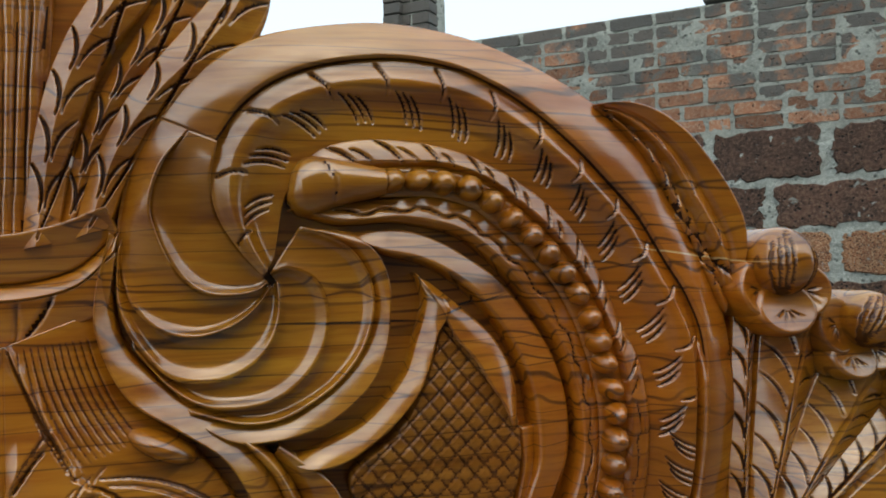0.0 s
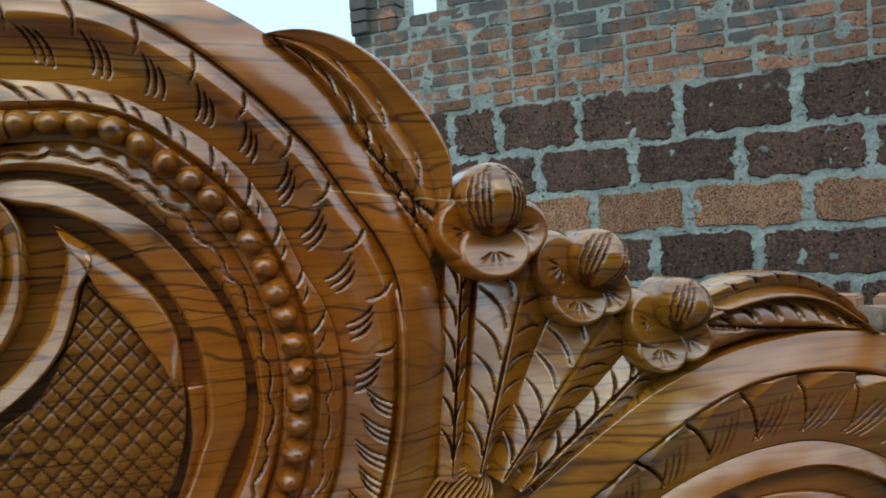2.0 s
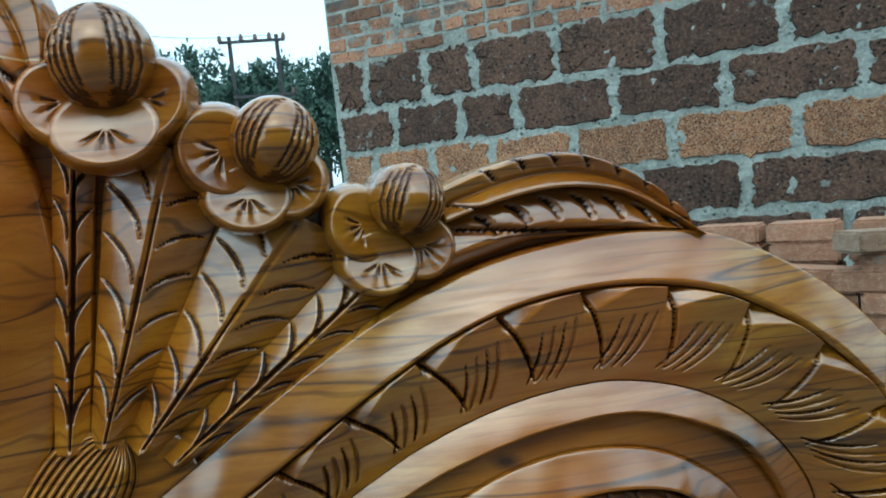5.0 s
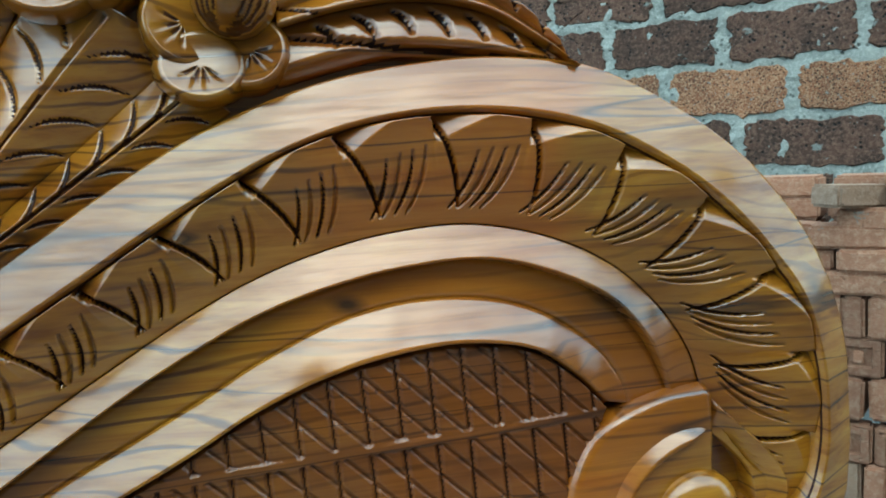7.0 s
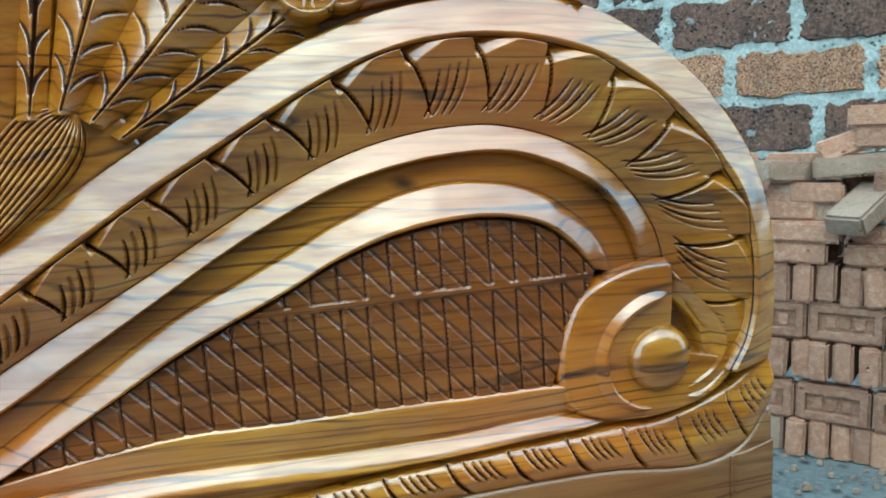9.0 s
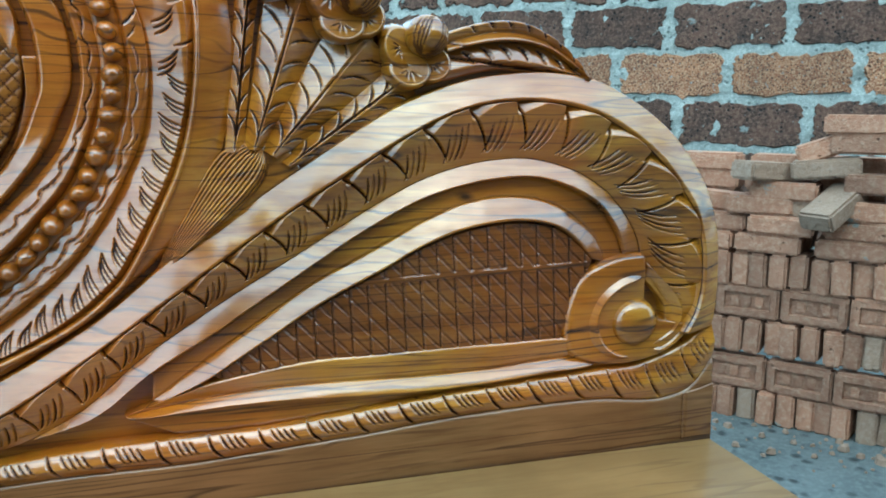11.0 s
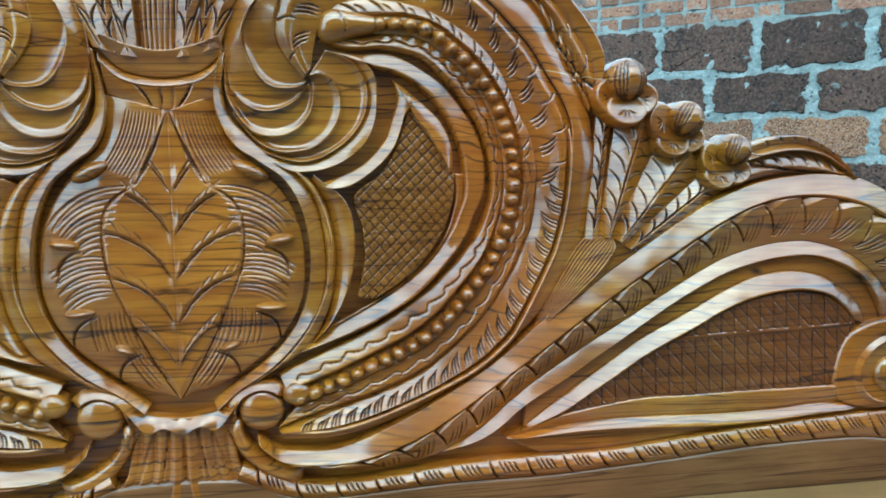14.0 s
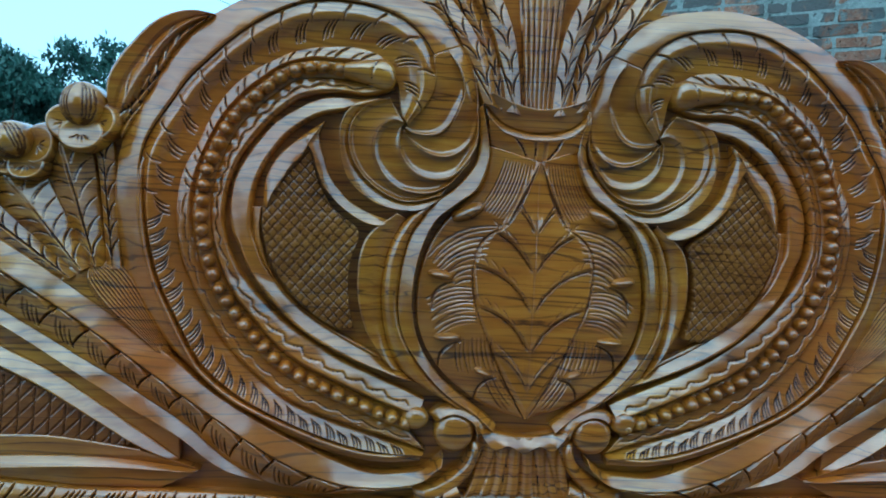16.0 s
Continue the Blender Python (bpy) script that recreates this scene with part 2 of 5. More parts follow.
def part(name, bm, mat, parent=None, label="", smooth=False):
    bmesh.ops.recalc_face_normals(bm, faces=bm.faces)
    me = bpy.data.meshes.new(name)
    bm.to_mesh(me)
    bm.free()
    me.materials.append(mat)
    if smooth:
        me.polygons.foreach_set("use_smooth", [True] * len(me.polygons))
    ob = new(name, me)
    ob.parent = parent
    if label:
        ob["label"] = label
    return ob


def empty(name, label, category, group="", kind="", at=(0, 0, 0)):
    ob = new(name)
    ob.location = at
    return tagged(ob, label, category, group, kind)


def pts(text):
    return np.array([[float(c) for c in p.split(",")] for p in text.split()])


def spline(P, n):
    """n points at even steps along a smooth curve through P."""
    P = np.asarray(P, float)
    Q = np.vstack([2 * P[0] - P[1], P, 2 * P[-1] - P[-2]])
    out = []
    for i in range(1, len(Q) - 2):
        p0, p1, p2, p3 = Q[i - 1:i + 3]
        t = np.linspace(0, 1, 24, endpoint=False)[:, None]
        out.append(0.5 * (2 * p1 + (p2 - p0) * t + (2 * p0 - 5 * p1 + 4 * p2 - p3) * t ** 2 + (3 * p1 - p0 - 3 * p2 + p3) * t ** 3))
    C = np.vstack(out + [P[-1:]])
    d = np.r_[0, np.cumsum(np.hypot(*np.diff(C, axis=0).T))]
    s = np.linspace(0, d[-1], n)
    return np.c_[np.interp(s, d, C[:, 0]), np.interp(s, d, C[:, 1])], d[-1]


def offset(P, n, by):
    """The curve through P, moved sideways by a distance."""
    C, _ = spline(P, n)
    T = np.gradient(C, axis=0)
    T /= np.linalg.norm(T, axis=1)[:, None]
    return C + np.c_[-T[:, 1], T[:, 0]] * np.asarray(by).reshape(-1, 1)


WAVES = [(random.uniform(90, 330), random.uniform(0, 6.28), random.uniform(0, 6.28), random.uniform(0.5, 1.0)) for k in range(14)]


def hand(x, z):
    """The slight unevenness that the chisel and the sanding leave."""
    h = np.zeros_like(x)
    for f, turn, phase, amp in WAVES:
        h += amp / f * np.sin(f * (x * math.cos(turn) + z * math.sin(turn)) + phase)
    return h * 0.016


class Strip:
    """The area between two carved edges, with u along it and v across."""

    def __init__(self, A, B, step=0.0018, nv=14, ties=(), snug=0.0):
        """ties: places on A and on B that lie opposite each other; snug: how far B's upper end stays back from a shift to come."""
        if snug:
            B = B - np.c_[snug * (1 - np.clip((0.86 - B[:, 1]) / 0.10, 0, 1)), np.zeros(len(B))]
        la, lb = spline(A, 50)[1], spline(B, 50)[1]
        self.length = (la + lb) / 2
        self.nu, self.nv = max(8, int(self.length / step)), nv
        self.A, self.B = spline(A, self.nu)[0], spline(B, self.nu)[0]
        if ties:
            fine_a, fine_b = spline(A, 2000)[0], spline(B, 2000)[0]
            near = lambda C, p: np.argmin(((C - p) ** 2).sum(1)) / 1999
            ta = [0] + [near(fine_a, p[:2]) for p in ties] + [1]
            tb = [0] + [near(fine_b, p[2:]) for p in ties] + [1]
            mid = [(p + q) / 2 for p, q in zip(ta, tb)]
            u = np.linspace(0, 1, self.nu)
            for C, tt, put in ((fine_a, ta, "A"), (fine_b, tb, "B")):
                i = np.interp(u, mid, tt) * 1999
                D = np.c_[np.interp(i, np.arange(2000), C[:, 0]), np.interp(i, np.arange(2000), C[:, 1])]
                if put == "A":
                    self.A = D
                else:
                    self.B = D
        self.u, self.v = np.meshgrid(np.linspace(0, 1, self.nu), np.linspace(0, 1, nv), indexing="ij")
        self.P = self.A[:, None] * (1 - self.v[..., None]) + self.B[:, None] * self.v[..., None]
        self.cuts = []

    def at(self, u, v):
        i = np.linspace(0, 1, self.nu)
        a = np.array([np.interp(u, i, self.A[:, k]) for k in (0, 1)])
        b = np.array([np.interp(u, i, self.B[:, k]) for k in (0, 1)])
        return a * (1 - v) + b * v

    def cut(self, u0, v0, u1, v1, bend=0.0, w=0.0022, d=0.004, ink=True):
        """A gouge from (u0, v0) to (u1, v1), tapering at both ends."""
        a, b = self.at(u0, v0), self.at(u1, v1)
        self.cut_xz(a, b, bend, w, d, ink)
        return self

    def cut_xz(self, a, b, bend=0.0, w=0.0022, d=0.004, ink=True):
        a, b = np.asarray(a, float), np.asarray(b, float)
        m = (a + b) / 2 + bend * np.array([-(b - a)[1], (b - a)[0]])
        t = np.linspace(0, 1, 7)[:, None]
        self.cuts.append(((1 - t) ** 2 * a + 2 * t * (1 - t) * m + t ** 2 * b, w, d, ink))
        return self

    def carve(self):
        X = self.P.reshape(-1, 2)
        depth, darkened = np.zeros(len(X)), np.zeros(len(X))
        for line, w, d, ink in self.cuts:
            lo, hi = line.min(0) - w * 1.3, line.max(0) + w * 1.3
            k = np.nonzero(((X > lo) & (X < hi)).all(1))[0]
            if not len(k):
                continue
            best = np.zeros(len(k))
            for j in range(len(line) - 1):
                a, b = line[j], line[j + 1]
                q = np.clip(((X[k] - a) @ (b - a)) / max(1e-12, (b - a) @ (b - a)), 0, 1)
                dist = np.linalg.norm(X[k] - a - q[:, None] * (b - a), axis=1)
                s = (j + q) / (len(line) - 1)
                ww = w * (0.35 + 0.65 * np.sin(np.pi * np.clip(s, 0.03, 0.97)) ** 0.7)
                best = np.maximum(best, np.clip(1 - (dist / ww) ** 2, 0, 1))
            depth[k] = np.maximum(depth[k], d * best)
            # inked gouges get the dark colour that carries stain and shade
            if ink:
                darkened[k] = np.maximum(darkened[k], best)
        return depth.reshape(self.nu, self.nv), darkened.reshape(self.nu, self.nv)

    def mesh(self, name, parent, height, side=1, skirt=0.03, mats=None, stain=0.45, ink=None, label="", shift=0.0):
        """height(u, v, x, z): how far the surface stands out towards the front."""
        h = height(self.u, self.v, self.P[..., 0], self.P[..., 1]) * np.ones_like(self.u)
        cut, dark = self.carve()
        h = h + hand(self.P[..., 0] * side, self.P[..., 1])
        h = h - cut
        nu, nv = self.nu, self.nv
        grid = np.empty((nu + 2, nv + 2, 3))
        ci, cj = np.clip(np.arange(-1, nu + 1), 0, nu - 1), np.clip(np.arange(-1, nv + 1), 0, nv - 1)
        grid[..., 0] = self.P[ci][:, cj, 0] * side + shift
        grid[..., 2] = self.P[ci][:, cj, 1]
        grid[..., 1] = -h[ci][:, cj]
        for edge in (grid[0], grid[-1], grid[:, 0], grid[:, -1]):
            edge[..., 1] = skirt
        idx = np.arange((nu + 2) * (nv + 2)).reshape(nu + 2, nv + 2)
        quads = np.stack([idx[:-1, :-1], idx[1:, :-1], idx[1:, 1:], idx[:-1, 1:]], -1).reshape(-1, 4)
        # which way round the faces look at the front
        mid = (nu // 2, nv // 2)
        e1 = grid[mid[0] + 1, mid[1]] - grid[mid]
        e2 = grid[mid[0], mid[1] + 1] - grid[mid]
        if np.cross(e1, e2)[1] > 0:
            quads = quads[:, ::-1]
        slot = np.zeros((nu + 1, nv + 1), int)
        # faces deep in a groove switch to the stain-and-shade colour
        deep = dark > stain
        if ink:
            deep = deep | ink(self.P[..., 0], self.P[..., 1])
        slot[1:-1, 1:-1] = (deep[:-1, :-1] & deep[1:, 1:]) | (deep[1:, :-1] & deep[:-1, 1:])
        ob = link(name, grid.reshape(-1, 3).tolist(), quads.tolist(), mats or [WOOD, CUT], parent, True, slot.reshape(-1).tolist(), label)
        # the two ends are cut square, so neighbours meet without a rounded seam
        soft = np.ones((nu + 1, nv + 1), bool)
        soft[0], soft[-1] = False, False
        ob.data.polygons.foreach_set("use_smooth", soft.reshape(-1).tolist())
        return ob


def rounded(lo, hi, power=0.5):
    return lambda u, v, x, z: lo + (hi - lo) * np.clip(1 - (2 * v - 1) ** 2, 0, 1) ** power


def sloped(a, b, swell=0.0):
    return lambda u, v, x, z: a + (b - a) * v + swell * np.sin(np.pi * v)


def tapered(fn, ends=0.06, low=-0.012):
    """A profile that sinks to low at both ends of the strip."""
    def f(u, v, x, z):
        k = np.clip(np.minimum(u, 1 - u) / ends, 0, 1) ** 0.5
        return low + (fn(u, v, x, z) - low) * k
    return f


def dome(name, cx, cz, rx, rz, h0, h1, parent, side=1, turn=0.0, grooves=(), mats=None, n=28, flat=0.5, label=""):
    """A rounded boss, with optional gouges given in its own unit circle."""
    rings = n // 2
    V, F, S, dark = [], [], [], []
    ca, sa = math.cos(turn), math.sin(turn)
    for i in range(rings + 1):
        r = math.sin(math.pi / 2 * i / rings)
        for j in range(n):
            a = 2 * math.pi * j / n
            p, q = r * math.cos(a), r * math.sin(a)
            h = h0 + (h1 - h0) * max(0.0, 1 - r * r) ** flat
            sunk = 0.0
            for x0, y0, x1, y1, w, d in grooves:
                ex, ey = x1 - x0, y1 - y0
                t = min(1, max(0, ((p - x0) * ex + (q - y0) * ey) / (ex * ex + ey * ey)))
                dd = math.hypot(p - x0 - t * ex, q - y0 - t * ey)
                sunk = max(sunk, d * max(0.0, 1 - (dd / w) ** 2))
            dark.append(sunk > 0.0013)
            V.append(((cx + rx * p * ca - rz * q * sa) * side, -h + sunk, cz + rx * p * sa + rz * q * ca))
    for j in range(n):
        x, y, z = V[rings * n + j]
        V.append((x, 0.03, z))
    for i in range(rings + 1):
        for j in range(n):
            k = (j + 1) % n
            f = (i * n + j, (i + 1) * n + j, (i + 1) * n + k, i * n + k)
            F.append(f if side > 0 else f[::-1])
            S.append(int(i < rings and sum(dark[q] for q in f) >= 2))
    return link(name, V, F, mats or [WOOD, STAIN_SHADE], parent, True, S, label)


def box_bm(sx, sy, sz, bevel=0.004, segments=2):
    bm = bmesh.new()
    bmesh.ops.create_cube(bm, size=1)
    bmesh.ops.scale(bm, vec=(sx, sy, sz), verts=bm.verts)
    if bevel:
        bmesh.ops.bevel(bm, geom=bm.edges[:], offset=bevel, segments=segments, affect='EDGES')
    return bm

from mathutils import geometry

# ---- the carved headboard ----
headboard = empty("headboard", "carved varnished teak headboard with scrolls, beads and flowers", "headboard")

RIM_OUT = pts("0.086,0.967 0.103,0.987 0.125,1.002 0.147,1.013 0.177,1.02 0.214,1.024 0.252,1.021 0.288,1.012 0.326,0.996 0.356,0.978 0.378,0.961 0.397,0.939 0.414,0.908 0.43,0.88 0.444,0.847 0.451,0.81 0.452,0.76 0.441,0.693 0.416,0.644 0.375,0.6 0.307,0.548 0.242,0.512 0.17,0.493 0.11,0.493")
RIM_IN = pts("0.119,0.952 0.134,0.973 0.156,0.989 0.186,0.999 0.224,1.003 0.259,0.999 0.285,0.989 0.312,0.973 0.339,0.951 0.363,0.927 0.382,0.906 0.4,0.878 0.416,0.853 0.426,0.828 0.428,0.795 0.424,0.745 0.413,0.697 0.397,0.66 0.372,0.612 0.354,0.588 0.312,0.556 0.231,0.52 0.17,0.503 0.11,0.502")
COVE_OUT = np.vstack([pts("0.143,0.874 0.129,0.891 0.118,0.91 0.115,0.929"), RIM_IN])
COVE_IN = pts("0.15,0.885 0.153,0.903 0.157,0.921 0.165,0.936 0.178,0.949 0.202,0.955 0.236,0.954 0.268,0.947 0.292,0.936 0.313,0.923 0.334,0.905 0.349,0.885 0.36,0.864 0.37,0.84 0.381,0.819 0.388,0.795 0.39,0.761 0.384,0.72 0.37,0.685 0.35,0.648 0.328,0.617 0.294,0.585 0.256,0.558 0.201,0.536 0.146,0.52 0.104,0.506")
BEADS = pts("0.213,0.93 0.245,0.93 0.262,0.927 0.278,0.921 0.291,0.911 0.315,0.89 0.337,0.863 0.352,0.831 0.361,0.8 0.364,0.768 0.36,0.735 0.35,0.703 0.334,0.671 0.313,0.645 0.285,0.614 0.255,0.592 0.226,0.578 0.201,0.567 0.171,0.554 0.141,0.543 0.121,0.536")
TUBE_IN = pts("0.158,0.913 0.187,0.904 0.221,0.905 0.252,0.9 0.27,0.892 0.29,0.874 0.308,0.852 0.325,0.827 0.334,0.803 0.339,0.776 0.337,0.745 0.317,0.7 0.274,0.654 0.234,0.625 0.196,0.604 0.124,0.572 0.108,0.565")
I1_OUT = pts("0.191,0.899 0.228,0.9 0.25,0.893 0.266,0.884 0.287,0.869 0.304,0.849 0.318,0.828 0.329,0.804 0.333,0.777 0.331,0.75 0.323,0.732 0.308,0.7 0.275,0.66 0.245,0.635 0.196,0.609 0.117,0.583")
I1_IN = pts("0.194,0.897 0.214,0.886 0.234,0.881 0.25,0.874 0.271,0.858 0.288,0.837 0.299,0.817 0.306,0.797 0.309,0.774 0.309,0.752 0.304,0.737 0.291,0.708 0.263,0.675 0.23,0.648 0.184,0.623 0.117,0.586")
R0 = pts("0.119,0.952 0.115,0.929 0.118,0.91 0.129,0.891 0.143,0.874")
R1 = pts("0.104,0.959 0.089,0.94 0.082,0.917 0.086,0.898 0.095,0.879 0.107,0.867 0.122,0.864 0.138,0.866 0.146,0.871")
R2 = pts("0.086,0.967 0.074,0.945 0.068,0.926 0.065,0.91 0.064,0.892 0.067,0.873 0.072,0.859 0.085,0.846 0.103,0.841 0.122,0.845 0.137,0.855 0.147,0.868")
R3 = pts("0.064,0.888 0.064,0.862 0.071,0.842 0.088,0.821 0.103,0.815 0.121,0.816 0.137,0.824 0.148,0.838 0.152,0.854 0.151,0.871")
R4 = pts("0.072,0.836 0.091,0.813 0.11,0.801 0.13,0.799 0.152,0.804 0.169,0.818 0.179,0.837 0.18,0.857 0.172,0.873 0.157,0.879 0.147,0.876")
C5_OUT = pts("0.1,0.796 0.123,0.781 0.145,0.779 0.168,0.783 0.188,0.793 0.205,0.809 0.214,0.828 0.217,0.848 0.217,0.869 0.21,0.886 0.194,0.9")
C5_IN = pts("0.102,0.798 0.13,0.79 0.152,0.791 0.171,0.8 0.188,0.813 0.202,0.832 0.208,0.856 0.204,0.876 0.19,0.893 0.165,0.903")
C6_OUT = pts("0.155,0.765 0.171,0.761 0.19,0.765 0.214,0.781 0.232,0.8 0.241,0.82 0.246,0.837 0.254,0.85 0.251,0.861")
C6_IN = pts("0.155,0.766 0.174,0.772 0.198,0.783 0.215,0.798 0.227,0.814 0.233,0.831 0.238,0.846 0.24,0.858 0.236,0.872")
WING_OUT = pts("0.084,0.503 0.104,0.486 0.133,0.481 0.169,0.481 0.218,0.498 0.283,0.53 0.344,0.568 0.396,0.61 0.448,0.647 0.507,0.686 0.567,0.724 0.607,0.745 0.654,0.761 0.7,0.768 0.742,0.769 0.785,0.762 0.831,0.739 0.866,0.713 0.893,0.683 0.912,0.651 0.923,0.615 0.927,0.574 0.926,0.532 0.922,0.516")
WING_IN = pts("0.086,0.493 0.109,0.473 0.145,0.466 0.193,0.467 0.243,0.482 0.287,0.505 0.344,0.543 0.396,0.579 0.455,0.621 0.502,0.653 0.546,0.68 0.592,0.708 0.626,0.726 0.66,0.738 0.699,0.743 0.739,0.741 0.778,0.732 0.814,0.714 0.844,0.692 0.871,0.664 0.89,0.637 0.9,0.604 0.903,0.568 0.898,0.538 0.885,0.514")
W2_UP = pts("0.283,0.467 0.325,0.489 0.37,0.527 0.422,0.562 0.456,0.583 0.502,0.61 0.55,0.639 0.583,0.658 0.616,0.674 0.651,0.685 0.687,0.691 0.723,0.691 0.762,0.681 0.794,0.664 0.819,0.64 0.834,0.617 0.841,0.597")
W2_LO = pts("0.2835,0.4655 0.333,0.4805 0.3795,0.515 0.4295,0.544 0.46,0.564 0.5,0.59 0.548,0.621 0.582,0.64 0.616,0.656 0.65,0.666 0.686,0.672 0.723,0.673 0.754,0.665 0.786,0.649 0.807,0.626 0.819,0.602 0.824,0.588")
W3_UP = pts("0.378,0.489 0.422,0.521 0.468,0.552 0.515,0.583 0.557,0.604 0.594,0.623 0.614,0.634 0.65,0.649 0.686,0.656 0.723,0.654 0.754,0.644 0.782,0.624 0.796,0.604 0.8,0.59")
W3_LO = pts("0.383,0.487 0.42,0.503 0.45,0.521 0.481,0.54 0.526,0.567 0.579,0.593 0.613,0.611 0.649,0.624 0.685,0.631 0.715,0.632 0.746,0.626 0.769,0.61 0.786,0.593")
W4_UP = pts("0.355,0.479 0.42,0.488 0.477,0.492 0.54,0.492 0.607,0.49 0.681,0.491 0.74,0.495 0.777,0.495 0.796,0.489")
W4_LO = pts("0.356,0.477 0.42,0.481 0.477,0.482 0.54,0.48 0.607,0.478 0.681,0.48 0.74,0.484 0.777,0.486 0.796,0.487")
GAD_UP = pts("0.068,0.47 0.12,0.448 0.168,0.443 0.23,0.446 0.3,0.453 0.399,0.456 0.476,0.457 0.559,0.464 0.646,0.472 0.739,0.478 0.803,0.481 0.835,0.482 0.865,0.489 0.898,0.503 0.923,0.524")
RIM_OUT[2:17] += 0.0032 * (RIM_OUT[2:17] - (0.23, 0.80)) / np.linalg.norm(RIM_OUT[2:17] - (0.23, 0.80), axis=1)[:, None]
GAD_LO = pts("0.06,0.452 0.115,0.43 0.168,0.425 0.23,0.428 0.3,0.431 0.398,0.431 0.476,0.435 0.559,0.44 0.646,0.447 0.739,0.45 0.803,0.449 0.845,0.444 0.879,0.444 0.908,0.455 0.928,0.482")


def fan(st, u0, u1, n, va, vb, lean, w=0.0022, d=0.004, bend=0.1):
    for k in range(n):
        u = u0 + (u1 - u0) * (k + 0.5) / n
        st.cut(u, va, u + lean, vb, bend, w, d)


def lean(v, k, edge=0.2):
    """A ridge whose long face looks towards v=0 (k=0) or v=1 (k=1)."""
    one = np.clip(np.minimum(v / (1 - edge), (1 - v) / edge), 0, 1)
    two = np.clip(np.minimum(v / edge, (1 - v) / (1 - edge)), 0, 1)
    return ((1 - k) * one + k * two) ** 0.9


def turnover(u, a=0.42, b=0.58):
    return np.clip((u - a) / (b - a), 0, 1)


def scoop(u, v, x, z):
    return -0.008 - 0.002 * np.sin(np.pi * v) + 0.0045 * np.clip((v - 0.80) / 0.20, 0, 1) ** 1.2


def lattice(dirs, deep=0.0045, top=-0.004):
    """Small raised lozenges between two sets of crossing V grooves."""
    def f(u, v, x, z):
        g = np.zeros_like(u)
        for a, pitch in dirs:
            q = (x * math.cos(a) + z * math.sin(a)) / pitch
            d = np.abs(q - np.round(q)) * 2
            g = np.maximum(g, np.clip(1 - d / 0.22, 0, 1))
        wob = 0.0008 * np.sin(x * 90) * np.sin(z * 110)
        return top - deep * g + wob
    return f


def flower(name, sd, bud, petals, turn, label):
    """A carved bloom: a ribbed bud over three cupped petals."""
    f = new(name)
    f.parent = headboard
    f["label"] = label
    for cx, cz, rx, rz, a, h in petals:
        gr = []
        for k in (-0.45, -0.15, 0.15, 0.45):
            gr.append((0.15 * math.cos(-1.57 + k * 2), 0.15 * math.sin(-1.57 + k * 2), 0.62 * math.cos(-1.57 + k * 2), 0.70 * math.sin(-1.57 + k * 2), 0.030, 0.0020))
        petal(f, sd, cx, cz, rx, rz, a, h, gr)
    cx, cz, rx, rz = bud
    gr = []
    for k in (-1, 1):
        for j in range(4):
            m = 0.34 + 0.155 * j
            line = [(k * m * math.cos(p), 0.97 * math.sin(p)) for p in (radians(62 - 9 * j - 26 * q) for q in range(6))]
            gr += [(*p, *q, 0.034, 0.0024) for p, q in zip(line[:-1], line[1:])]
    dome("bud", cx, cz, rx, rz, -0.002, 0.026, f, sd, turn, gr, None, 72, 0.55, "ribbed round bud")


def petal(f, sd, cx, cz, rx, rz, a, h, gr):
    n, rings = 56, 20
    rx, rz = rx * 1.06, rz * 1.06
    V, F, S, dark = [], [], [], []
    ca, sa = math.cos(a), math.sin(a)
    for i in range(rings + 1):
        r = i / rings
        for j in range(n):
            t = 2 * math.pi * j / n
            p, q = r * math.cos(t), r * math.sin(t)
            # a dished face that rises to a thick rolled lip
            sunk = 0.0
            hh = h - 0.003 - 0.0075 * q + 0.004 * r * r - 0.018 * max(0, (r - 0.74) / 0.26) ** 2
            for x0, y0, x1, y1, w, d in gr:
                ex, ey = x1 - x0, y1 - y0
                tt = min(1, max(0, ((p - x0) * ex + (q - y0) * ey) / (ex * ex + ey * ey)))
                dd = math.hypot(p - x0 - tt * ex, q - y0 - tt * ey)
                sunk = max(sunk, d * max(0.0, 1 - (dd / w) ** 2))
            hh -= sunk
            dark.append(sunk > 0.0012)
            V.append(((cx + rx * p * ca - rz * q * sa) * sd, -hh, cz + rx * p * sa + rz * q * ca))
    for j in range(n):
        x, y, z = V[rings * n + j]
        V.append((x, 0.03, z))
    for i in range(rings + 1):
        for j in range(n):
            k = (j + 1) % n
            q4 = (i * n + j, (i + 1) * n + j, (i + 1) * n + k, i * n + k)
            F.append(q4 if sd > 0 else q4[::-1])
            S.append(int(i < rings and sum(dark[p] for p in q4) >= 2))
    link("petal", V, F, [WOOD, STAIN_SHADE], f, True, S)


